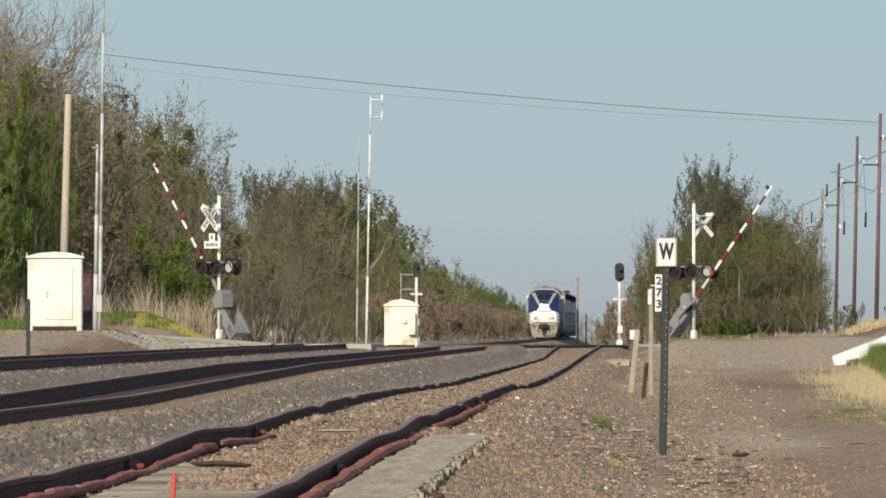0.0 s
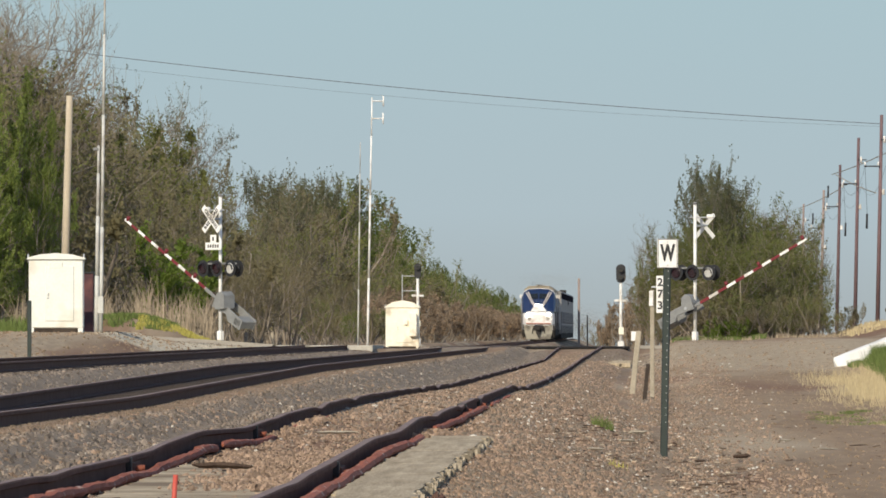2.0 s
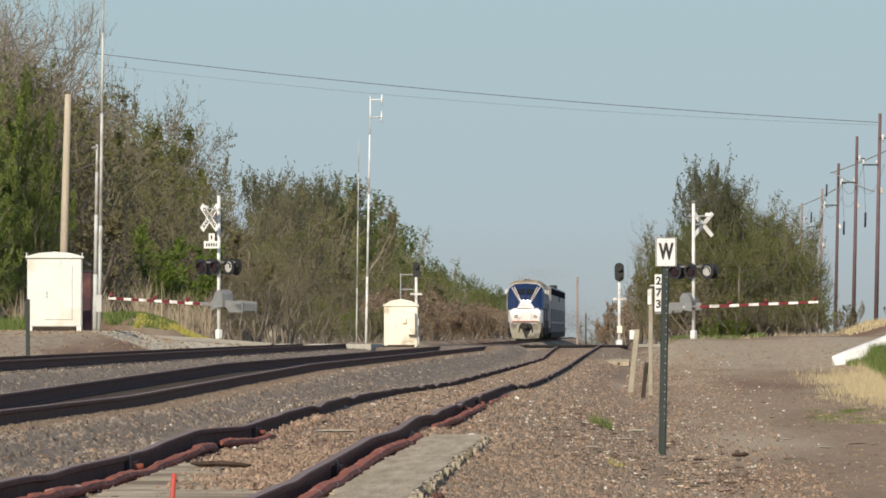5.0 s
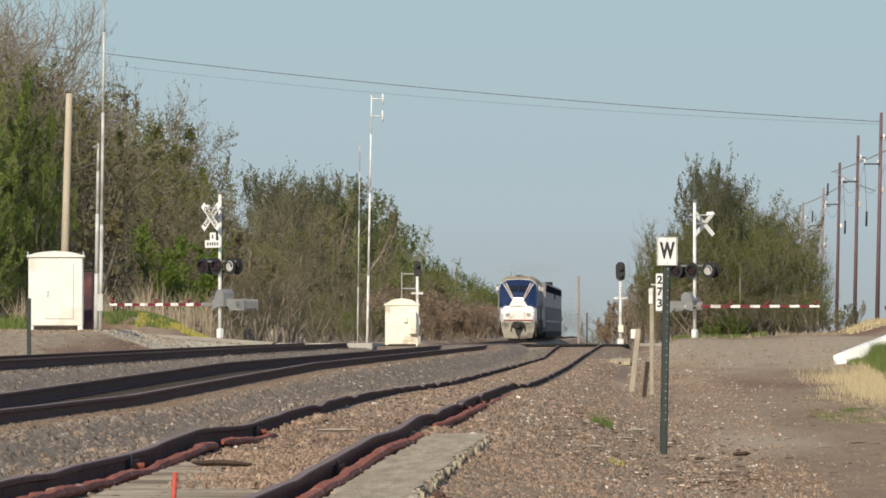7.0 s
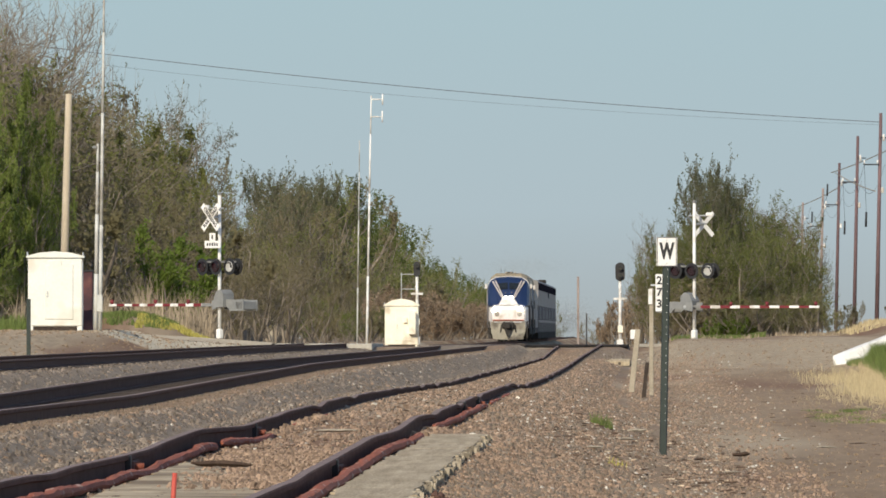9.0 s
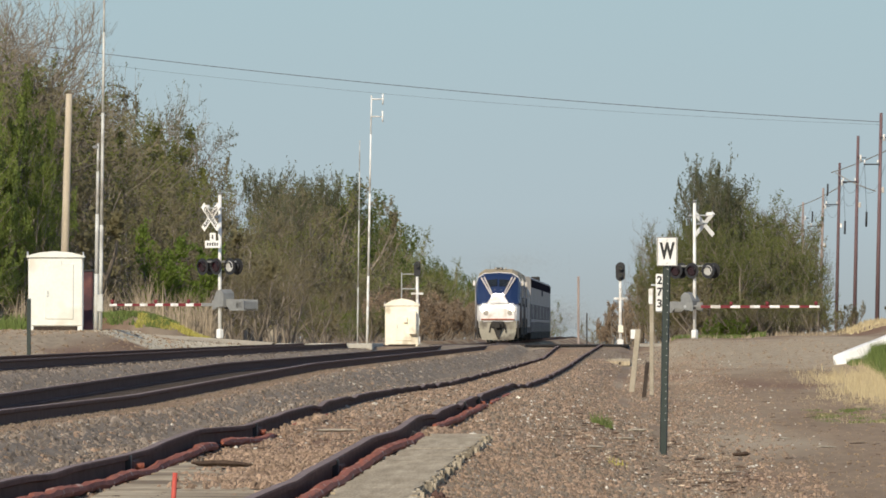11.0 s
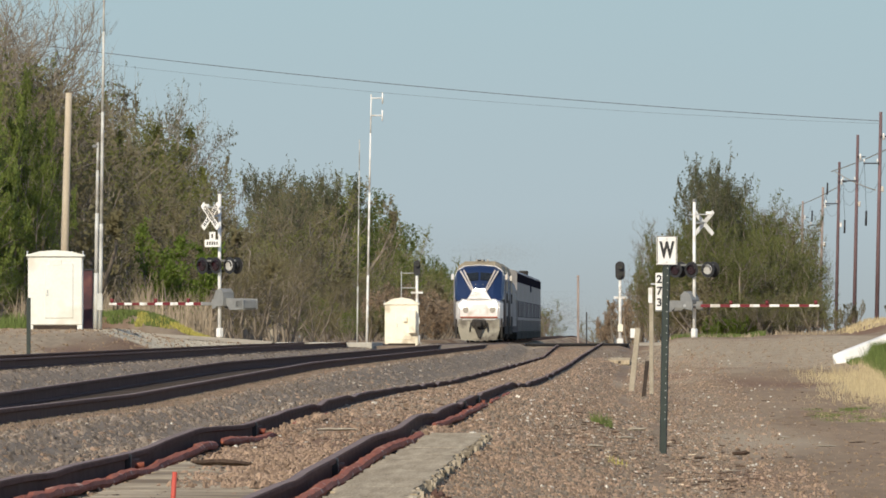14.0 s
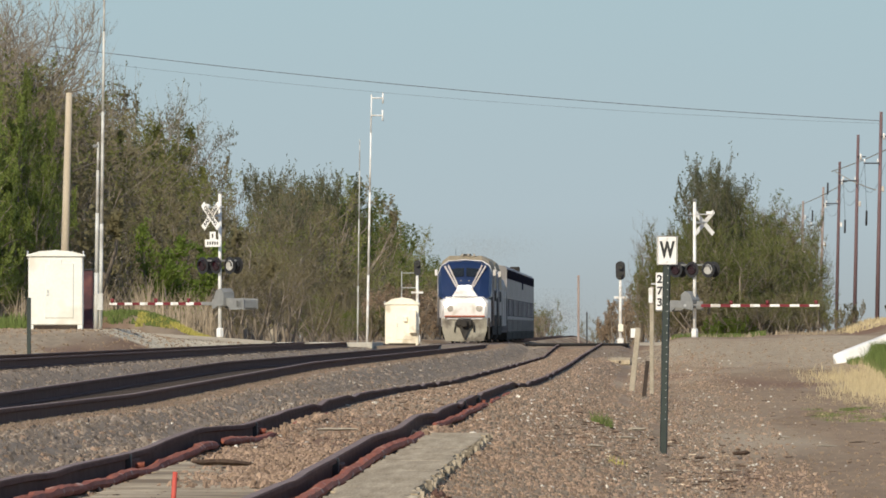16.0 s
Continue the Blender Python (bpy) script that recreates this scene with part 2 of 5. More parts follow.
BARK = surface("bark", (0.125, 0.104, 0.082), (0.275, 0.233, 0.185), 1.5, 0.95, bump=0.01, per_object=0.15)
TWIG = surface("twigs", (0.125, 0.105, 0.08), (0.24, 0.205, 0.155), 0.8, 0.95, per_object=0.15)
LEAF_OLIVE = leafy("leaf_olive", (0.128, 0.142, 0.042), (0.245, 0.248, 0.085))
LEAF_GREEN = leafy("leaf_green", (0.082, 0.132, 0.021), (0.18, 0.232, 0.047))
LEAF_BROWN = leafy("leaf_brown", (0.158, 0.138, 0.070), (0.258, 0.226, 0.122))
LEAF_THICKET = leafy("leaf_thicket", (0.094, 0.112, 0.030), (0.185, 0.198, 0.062))
LEAF_YOUNG = leafy("leaf_young", (0.115, 0.160, 0.032), (0.225, 0.268, 0.068))
LEAF_MID = leafy("leaf_mid_green", (0.092, 0.126, 0.028), (0.18, 0.212, 0.056))
LEAF_GREY = leafy("leaf_grey", (0.086, 0.092, 0.048), (0.15, 0.155, 0.082))
LEAF_BUD = leafy("leaf_bud", (0.105, 0.088, 0.074), (0.18, 0.152, 0.13))
LEAF_RUSSET = leafy("leaf_russet", (0.26, 0.188, 0.122), (0.37, 0.28, 0.19))
REED = surface("dry_stalks", (0.17, 0.135, 0.09), (0.32, 0.26, 0.185), 1, 0.9, per_island=0.35)
GRASS = surface("grass_green", (0.052, 0.08, 0.02), (0.115, 0.142, 0.04), 0.5, 0.8, per_island=0.35, gloss=0.2)
GRASS_DRY = surface("grass_dry", (0.28, 0.225, 0.12), (0.46, 0.38, 0.23), 0.5, 0.85, per_island=0.25)
WEED = surface("weed_yellow", (0.19, 0.185, 0.035), (0.36, 0.31, 0.07), 0.8, 0.8, per_island=0.3)


def sky_sheet_material():
    """Pale clear sky, a little greyer towards the horizon."""
    m = bpy.data.materials.new("far_sky")
    m.use_nodes = True
    nodes, links = m.node_tree.nodes, m.node_tree.links
    nodes.remove(nodes["Principled BSDF"])
    geo, split = nodes.new("ShaderNodeNewGeometry"), nodes.new("ShaderNodeSeparateXYZ")
    ramp, fac, glow = nodes.new("ShaderNodeValToRGB"), nodes.new("ShaderNodeMapRange"), nodes.new("ShaderNodeEmission")
    links.new(geo.outputs["Position"], split.inputs[0])
    links.new(split.outputs["Z"], fac.inputs[0])
    fac.inputs[1].default_value, fac.inputs[2].default_value = -20, 180
    links.new(fac.outputs[0], ramp.inputs[0])
    ramp.color_ramp.elements[0].position = 0.11
    ramp.color_ramp.elements[0].color = (0.395, 0.445, 0.462, 1)
    ramp.color_ramp.elements.new(0.36).color = (0.428, 0.522, 0.566, 1)
    ramp.color_ramp.elements[2].color = (0.400, 0.550, 0.600, 1)
    glow.inputs["Strength"].default_value = 1.0
    links.new(ramp.outputs["Color"], glow.inputs["Color"])
    links.new(glow.outputs[0], nodes["Material Output"].inputs["Surface"])
    return m


# ---- building blocks ----
def part(name, bm, material, parent=None, label=""):
    """Link a bmesh as one mesh object, under a thing or a part."""
    me = bpy.data.meshes.new(name)
    bm.to_mesh(me)
    bm.free()
    for m in (material if isinstance(material, (list, tuple)) else (material,)):
        me.materials.append(m)
    ob = new(name, me)
    if parent:
        ob.parent = parent
    if label:
        ob["label"] = label
    return ob


def thing(name, label, category, at=(0, 0, 0), rz=0.0, group="", kind=""):
    ob = new(name)
    ob.matrix_basis = pose(*at, 0, 0, rz)
    ob.empty_display_size = 0.2
    return tagged(ob, label, category, group, kind)


def meshed(name, verts, faces, materials, parent=None, indices=None, smooth=False):
    me = bpy.data.meshes.new(name)
    me.from_pydata(verts, [], faces)
    for m in (materials if isinstance(materials, (list, tuple)) else (materials,)):
        me.materials.append(m)
    if indices is not None:
        me.polygons.foreach_set("material_index", indices)
    if smooth:
        me.polygons.foreach_set("use_smooth", [True] * len(me.polygons))
    ob = new(name, me)
    if parent:
        ob.parent = parent
    return ob


def box(size, at=(0, 0, 0), bevel=0.01, bm=None, turn=None):
    bm = bm or bmesh.new()
    m = Matrix.Translation(at) @ (turn or Matrix()) @ Matrix.Diagonal((*size, 1))
    made = bmesh.ops.create_cube(bm, size=1, matrix=m)["verts"]
    if bevel:
        edges = list({e for v in made for e in v.link_edges})
        bmesh.ops.bevel(bm, geom=edges, offset=bevel, segments=1, affect="EDGES")
    return bm


def rod(p, q, r0, r1=None, n=8, bm=None):
    """A tapered round bar from p to q."""
    bm = bm or bmesh.new()
    p, q = Vector(p), Vector(q)
    r1 = r0 if r1 is None else r1
    m = Matrix.Translation((p + q) / 2) @ (q - p).to_track_quat("Z", "Y").to_matrix().to_4x4()
    made = bmesh.ops.create_cone(bm, cap_ends=True, segments=n, radius1=r0, radius2=r1, depth=(q - p).length, matrix=m)["verts"]
    for f in {f for v in made for f in v.link_faces}:
        f.smooth = len(f.verts) == 4
    return bm


def loft(sections, closed=True, bm=None):
    """Skin over a row of outlines with the same number of corners."""
    bm = bm or bmesh.new()
    rings = [[bm.verts.new(c) for c in s] for s in sections]
    n = len(rings[0])
    for a, b in zip(rings, rings[1:]):
        for i in range(n if closed else n - 1):
            j = (i + 1) % n
            bm.faces.new((a[i], a[j], b[j], b[i]))
    if closed:
        bm.faces.new(rings[0][::-1])
        bm.faces.new(rings[-1])
    bmesh.ops.recalc_face_normals(bm, faces=bm.faces)
    return bm


def text_part(words, size, material, parent, m, depth=0.002, bold=0.03):
    cu = bpy.data.curves.new("lettering", "FONT")
    cu.body, cu.size, cu.extrude = words, size, depth
    cu.offset = size * bold
    cu.align_x, cu.align_y = "CENTER", "CENTER"
    tmp = new("lettering", cu)
    bpy.context.view_layer.update()
    me = bpy.data.meshes.new_from_object(tmp.evaluated_get(bpy.context.evaluated_depsgraph_get()))
    bpy.data.objects.remove(tmp)
    me.materials.clear()
    me.materials.append(material)
    ob = new("lettering", me)
    ob.parent, ob.matrix_basis = parent, m
    return ob


def sky_sheet():
    bm = bmesh.new()
    bm.faces.new([bm.verts.new(c) for c in ((-1500, 4880, -60), (1500, 4880, -60), (1500, 4880, 700), (-1500, 4880, 700))])
    tagged(part("backdrop", bm, sky_sheet_material()), "pale blue-grey clear sky above the horizon", "sky", kind="structure")


sky_sheet()


# ---- the lie of the land ----
def eased(y, table, reach=2.0):
    ys, zs = [a for a, b in table], [b for a, b in table]
    y = np.asarray(y, float)
    return sum(np.interp(y + d * reach, ys, zs) for d in (-1, -0.5, 0, 0.5, 1)) / 5


SIDING_X, NEAR_X, FAR_X = -2.8, -6.4, -11.7
BEYOND = [(440, 0.80), (520, 0.42), (1430, 0.42), (1520, 0.2), (1750, -1.8), (4900, -12)]
BEYOND_S = [(440, 0.8), (520, 0.2), (900, -0.6), (1750, -3.0), (4900, -12)]
BEYOND_N = [(430, 0.84), (520, 0.3), (900, 0.0), (1750, -2.0), (4900, -12)]
RAIL_SR = [(-60, 0.55), (60, 0.556), (70, 0.586), (80, 0.635), (88, 0.611), (95, 0.666), (101, 0.641), (122, 0.653), (155, 0.649),
           (171, 0.554), (200, 0.53), (248, 0.568), (304, 0.686), (390, 0.834), (410, 0.84)] + BEYOND_S
RAIL_SL = [(-60, 0.57), (61, 0.58), (75.5, 0.562), (87, 0.63), (96.6, 0.57), (107, 0.615), (130, 0.638), (167, 0.565), (194, 0.505),
           (233, 0.504), (268, 0.502), (346, 0.52), (390, 0.78), (410, 0.82)] + BEYOND_S
RAIL_N = [(-60, 0.70), (97, 0.705), (121, 0.69), (150, 0.76), (185, 0.84), (370, 0.85)] + BEYOND_N
RAIL_F = [(-60, 0.86), (188, 0.875), (329, 0.90), (400, 0.89)] + BEYOND
LAND_R = [(-200, 0.0), (94, 0.0), (118, -0.01), (200, 0.31), (300, 0.66), (395, 0.98), (470, 1.0), (560, 0.75), (700, 0.0), (1000, -3), (4900, -9)]
LAND_RR = [(-200, 0.3), (150, 0.3), (200, 0.6), (260, 0.7), (300, 0.8), (350, 1.0), (400, 1.1), (470, 1.1), (570, 0.95), (800, 0.3), (1500, -3), (4900, -9)]
LAND_L = [(-200, 0.9), (280, 0.9), (335, 1.15), (365, 1.38), (385, 1.3), (420, 1.1), (465, 0.72), (560, 0.5), (900, 0.4), (1500, 0.1), (2500, -1.5), (4900, -9)]


def road_top(x):
    return np.interp(x, [-40, -20, -16.5, -13.3, 0.5, 3, 40], [1.32, 1.32, 1.12, 0.885, 0.86, 1.0, 1.2])


def land(x, y):
    """Height of the ground at x, y (arrays)."""
    x, y = np.asarray(x, float), np.asarray(y, float)
    zr, zrr, zl = (eased(y, t, 6) for t in (LAND_R, LAND_RR, LAND_L))
    n, f = eased(y, RAIL_N), eased(y, RAIL_F)
    across = np.clip((x - SIDING_X + 0.75) / 1.5, 0, 1)
    s = eased(y, RAIL_SR, 4) * across + eased(y, RAIL_SL, 4) * (1 - across)
    packed = np.clip((y - 362) / 8, 0, 1) * np.clip((440 - y) / 15, 0, 1)
    beds = np.maximum.reduce([n - 0.125 + 0.112 * packed - 0.06 * (1 - packed) * (abs(x - NEAR_X) < 0.72) - np.clip(abs(x - NEAR_X) - 1.5, 0, 9) * 0.45, f - 0.185 - np.clip(abs(x - FAR_X) - 1.5, 0, 9) * 0.45,
                              s - np.interp(y, [95, 150], [0.16, 0.085]) - np.clip(abs(x - SIDING_X) - 1.45, 0, 9) * 0.32])
    low = np.minimum(np.minimum(n, f) - 0.5, s - 0.35)
    foot = np.interp(y, [305, 350], [-25.0, -17.5])
    a = np.clip((x - foot) / (-14.5 - foot), 0, 1)   # from the left bank down to the trackbed
    b = np.clip((x + 1.6) / 2.4, 0, 1)           # from the trackbed to the right verge
    c = np.clip((x - 3.6) / 1.8, 0, 1)           # up the grassy bank
    c = c * c * (3 - 2 * c)
    base = zl * (1 - a) + low * a * (1 - b) + b * (zr * (1 - c) + zrr * c)
    base = base + np.clip((x - 8.3) / 2.2, 0, 1) * np.interp(y, [420, 520, 640, 1000], [0, 0.75, 0.75, 0])
    # a low mound with weeds beside the road
    base = base + 0.72 * np.exp(-((x + 19.3) / np.where(x > -19.3, 1.75, 3.2)) ** 2) * np.clip((y - 406) / 4, 0, 1) * np.clip((440 - y) / 12, 0, 1)
    # the road brings the ground level with the rails
    mid = 404 + 0.75 * (x + 9)
    near_left = (y < mid) & (x < -12)
    on_road = np.clip((np.where(near_left, 17.5, 9.5) - abs(y - mid)) / np.where(near_left, 9.0, 3.5), 0, 1)
    on_road = on_road * on_road * (3 - 2 * on_road)
    z = np.maximum(base, beds)
    return z * (1 - on_road) + (road_top(x) - 0.12) * on_road


def spread(a, b, first, grow):
    out, step = [a], first
    while out[-1] < b:
        out.append(out[-1] + step)
        step *= grow
    return out


def build_ground():
    xs = sorted(set([round(v, 3) for v in np.arange(-20, 8, 0.28)] + [round(v, 3) for v in np.arange(-6.0, -0.9, 0.14)] + [-v for v in spread(20.3, 1500, 1.0, 1.22)] + spread(8.2, 1500, 0.8, 1.22)))
    ys = [-200, -100, -40, 0, 20, 40] + [float(v) for v in np.arange(50, 480, 1.3)] + spread(480, 4900, 4, 1.05)
    gx, gy = np.meshgrid(xs, ys)
    gz = land(gx, gy)
    rough = np.array([[noise.noise((x * 1.7, y * 0.5, 3.0)) for x in xs] for y in ys])
    gz = gz + rough * np.where(gy < 480, 0.008, 0.1)
    verts = np.stack([gx, gy, gz], -1).reshape(-1, 3).tolist()
    w = len(xs)
    faces = [(j * w + i, j * w + i + 1, (j + 1) * w + i + 1, (j + 1) * w + i) for j in range(len(ys) - 1) for i in range(w - 1)]
    g = meshed("ground", verts, faces, EARTH, smooth=True)
    return tagged(g, "bare brown earth and gravel beside the tracks", "ground", kind="structure")


ground = build_ground()


def z_at(x, y):
    return float(land(x, y))


# ---- rails ----
HEAD = [(-0.07, 0.0), (0.07, 0.0), (0.07, 0.014), (0.012, 0.032), (0.010, 0.125), (0.036, 0.135), (0.036, 0.160), (0.028, 0.168),
        (-0.028, 0.168), (-0.036, 0.160), (-0.036, 0.135), (-0.010, 0.125), (-0.012, 0.032), (-0.07, 0.014)]


def rail(name, x, table, y0, y1, reach, parent, bend=None, slack=None, steel=None):
    ys = [float(v) for v in np.arange(y0, min(y1, 460), 1.0)] + [float(v) for v in np.arange(max(460, y0), y1 + 1, 20.0)]
    zs = eased(np.array(ys), table, reach)
    if slack is not None:
        # low joints every 11.9 m
        off = (np.array(ys) - slack) % 11.9 - 5.95
        joint = np.floor((np.array(ys) - slack) / 11.9)
        off = off - 4.0 * np.sin(joint * 12.9 + slack)
        zs = zs - np.interp(ys, [60, 130], [0.012, 0.036]) * (0.55 + 0.6 * np.sin(joint * 7.7 + 2 * slack)) * np.exp(-off ** 2 / 2.2)
        zs = zs + np.interp(ys, [90, 150, 240], [0.0, 0.013, 0.022]) * np.array([noise.noise((y * 0.31, slack, 0.0)) for y in ys])
    rows = []
    for y, z in zip(ys, zs):
        dx = bend(y) if bend else 0.0
        rows.append([(x + dx + a, y, z - 0.168 + b) for a, b in HEAD])
    bm = loft(rows)
    for f in bm.faces:
        f.material_index = 1 if f.normal.z > 0.9 and abs(f.calc_center_median().z - eased(f.calc_center_median().y, table, reach)) < 0.06 else 0
    return part(name, bm, (steel or RAIL_STEEL, RAIL_DULL if slack is not None else RAIL_TOP), parent)


def track(name, x, label, tables, y0, y1, reach=2.0, bend=None, slack=False):
    t = thing(name, label, "railway track", kind="structure")
    for side, table, first in ((-0.7525, tables[0], 3.6), (0.7525, tables[1], 10.9)):
        rail("rail", x + side, table, y0, y1, reach, t, bend, first if slack else None, RAIL_OLD if slack else RAIL_STEEL)
    return t


def merge(y):
    """The siding swings into the next track beyond the road."""
    u = min(max((y - 425) / 70, 0), 1)
    return (NEAR_X - SIDING_X) * u * u * (3 - 2 * u)


siding = track("siding_track", SIDING_X, "worn rusty siding track with wavy rails", (RAIL_SL, RAIL_SR), 40, 495, 1.2, merge, True)
near_track = track("main_track_near", NEAR_X, "straight main line track of dark steel rails", (RAIL_N, RAIL_N), 60, 2300)
far_track = track("main_track_far", FAR_X, "straight main line track the train runs on", (RAIL_F, RAIL_F), 120, 2300)


# ---- equipment huts ----
def equipment_hut(label, at, w, d, h, paint, rz=0.0, rise=0.15, foot=0.0):
    t = thing("equipment_hut", label, "signal hut", at, rz)
    part("body", box((w, d, h), (0, 0, h / 2 + 0.12), 0.03), paint, t)
    roof = loft([[(-w / 2 - 0.06, y, h + 0.12), (w / 2 + 0.06, y, h + 0.12), (w / 2 + 0.06, y, h + 0.17), (w * 0.3, y, h + 0.17 + rise * 0.72), (0, y, h + 0.17 + rise), (-w * 0.3, y, h + 0.17 + rise * 0.72),
                  (-w / 2 - 0.06, y, h + 0.17)] for y in (-d / 2 - 0.06, d / 2 + 0.06)])
    part("roof", roof, paint, t)
    part("base_frame", box((w - 0.4, d - 0.1, 0.14 + foot), (0, 0, 0.05 - foot / 2), 0.01), DARK_TIMBER, t)
    for k in (-1, 1):
        part("skid", box((0.16, d - 0.04, 0.16), (k * (w / 2 - 0.09), 0, 0.06), 0.01), paint, t, "painted steel skid under the hut")
    door = part("door", box((0.9, 0.03, h - 0.45), (0.12, -d / 2 - 0.012, h / 2 + 0.12), 0.012), paint, t)
    part("door_handle", box((0.035, 0.04, 0.1), (-0.25, -d / 2 - 0.04, h / 2 + 0.1), 0.008), GALVANISED, door, "steel handle")
    part("padlock_hasp", box((0.07, 0.03, 0.035), (-0.25, -d / 2 - 0.035, h / 2 - 0.02), 0.006), GALVANISED, door)
    for s in (-1, 1):
        part("lifting_eye", rod((s * (w / 2 + 0.02), -d / 2 + 0.1, h + 0.02), (s * (w / 2 + 0.02), -d / 2 + 0.1, h + 0.30), 0.025), GALVANISED, t)
    part("vent", box((0.4, 0.04, 0.2), (0, -d / 2 - 0.01, h - 0.08), 0.01), paint, t)
    return t


hut = equipment_hut("white steel signal equipment hut on a dirt bank", (-19.33, 362, 1.36), 1.74, 1.7, 2.2, HUT_WHITE, 2)
hut_far = equipment_hut("cream steel signal equipment hut beside the main line", (-14.55, 640, 0.38), 1.9, 1.6, 2.2, HUT_CREAM, 0, 0.36, 0.75)
part("cable_box", box((0.4, 0.3, 1.3), (0.62, -0.95, 1.35), 0.03), HUT_CREAM, hut_far)
part("meter_box", box((0.22, 0.16, 0.3), (0.2, -0.88, 1.5), 0.02), HUT_CREAM, hut_far)


def rusty_cabinet():
    t = thing("relay_cabinet", "narrow rusty maroon steel cabinet beside the hut", "cabinet", (-18.52, 366, z_at(-18.52, 366) - 0.03))
    part("body", box((0.36, 0.5, 1.9), (0, 0, 0.97), 0.02), MAROON, t)
    part("door", box((0.28, 0.02, 1.6), (0, -0.255, 1.0), 0.008), MAROON, t)
    part("cap", box((0.42, 0.56, 0.06), (0, 0, 1.95), 0.01), BLACK_PAINT, t)
    part("foot", box((0.32, 0.4, 0.06), (0, 0, 0.03), 0.005), DARK_TIMBER, t)


rusty_cabinet()


# ---- crossing gates ----
def crossing_gate(label, at, rz, arm_len, arm_z, bright, plated=True, off=0.42, wide=0.23):
    """Mast with crossbuck, flashing lamps and a barrier arm; the arm points along its own +x, its signs face +y."""
    t = thing("crossing_gate", label, "crossing gate", at, rz, "gates of the level crossing")
    part("mast", rod((0, 0, 0.1), (0, 0, 5.1), 0.065, 0.06, 12), WHITE_PAINT, t)
    part("mast_base", box((0.2, 0.2, 0.34), (0, 0, 0.17), 0.03), WHITE_PAINT, t)
    part("finial", rod((0, 0, 5.08), (0, 0, 5.16), 0.075, 0.03, 12), WHITE_PAINT, t)
    buck = part("crossbuck", rod((0, 0.0, 4.3), (0, off, 4.3), 0.04, 0.04, 8), GALVANISED, t)
    for k, (a, words) in enumerate(((45, "RAIL ROAD"), (-45, "CROSSING"))):
        turn = Matrix.Rotation(radians(a), 4, "Y")
        blade = part("blade", box((1.22, 0.012, wide), (0, off + 0.02 * k, 4.3), 0.004, turn=turn), WHITE_PAINT, buck)
        text_part(words, 0.83 * wide, SIGN_BLACK, blade, Matrix.Translation((0, off + 0.009 + 0.02 * k, 4.3)) @ turn @ Matrix.Rotation(radians(180), 4, "Z") @ Matrix.Rotation(radians(90), 4, "X"))
        part("blade_back", box((1.2, 0.006, wide - 0.015), (0, off - 0.009 + 0.02 * k, 4.3), 0, turn=turn), SIGN_BACK, blade, "bare grey metal back")
    if plated:
        part("plate_bracket", box((0.06, 0.34, 0.05), (0, 0.14, 3.4), 0.008), GALVANISED, t)
        plate = part("tracks_plate", box((0.84, 0.012, 0.26), (0.04, 0.3, 3.34), 0.004), WHITE_PAINT, t)
        part("tracks_plate_top", box((0.32, 0.012, 0.28), (0.04, 0.3, 3.6), 0.004), WHITE_PAINT, plate)
        for i in range(5):
            part("lettering_bar", box((0.07, 0.006, 0.11), (-0.22 + 0.13 * i, 0.31, 3.34), 0), SIGN_BLACK, plate)
        part("lettering_bar", box((0.08, 0.006, 0.14), (0.04, 0.31, 3.6), 0), SIGN_BLACK, plate)
        part("plate_back", box((0.82, 0.006, 0.24), (0.04, 0.291, 3.34), 0), SIGN_BACK, plate, "bare grey metal back")
        part("plate_back", box((0.30, 0.006, 0.26), (0.04, 0.291, 3.6), 0), SIGN_BACK, plate, "bare grey metal back")
    part("sign_bracket", box((0.9, 0.05, 0.05), (0.1, 0.12, 4.62), 0.008), GALVANISED, t)
    part("top_lamp", box((0.3, 0.14, 0.14), (0.62, 0.12, 4.66), 0.03), WHITE_PAINT, t, "small white lamp housing on the bracket")
    bar = part("lamp_bar", box((1.75, 0.06, 0.07), (0, 0, 2.72), 0.012), GREY_PAINT, t)
    for side in (-0.74, 0.0, 0.74):
        for face in ((-1, 1) if side else (bright[1],)):
            head = part("lamp_head", rod((side, 0.05 * face, 2.55), (side, 0.2 * face, 2.55), 0.15, 0.17, 16), BLACK_PAINT, bar)
            part("background_disc", rod((side, 0.17 * face, 2.55), (side, 0.185 * face, 2.55), 0.30, 0.30, 20), BLACK_PAINT, head)
            # the bright lens gets the painted reflection, the rest stay dark red
            part("lens", rod((side, 0.2 * face, 2.55), (side, 0.215 * face, 2.55), 0.2, 0.17, 16), LENS_GLINT if side and (side > 0, face) == bright else RED_LENS, head, "round signal lens")
            hood = bmesh.new()
            outer = [(side + 0.17 * math.cos(a), 2.55 + 0.17 * math.sin(a)) for a in [radians(v) for v in range(-10, 191, 20)]]
            loft([[(x, 0.19 * face, z) for x, z in outer], [(x, 0.29 * face, z - 0.01) for x, z in outer]], False, hood)
            part("hood", hood, BLACK_PAINT, head)
    shell = [(-0.42, 1.14), (0.06, 1.1), (0.1, 1.42), (-0.04, 1.68), (-0.26, 1.74), (-0.42, 1.6)]
    part("gate_box", loft([[(x, y, z) for x, z in shell] for y in (-0.3, 0.2)]), GREY_PAINT, t)
    part("gate_hub", rod((0, -0.42, arm_z), (0, -0.28, arm_z), 0.17, 0.15, 16), BLACK_PAINT, t, "dark round gate hub")
    part("bell", rod((0, 0, 5.1), (0, 0.0, 5.2), 0.09, 0.05, 12), GREY_PAINT, t)
    pivot = Vector((0.0, -0.28, arm_z))
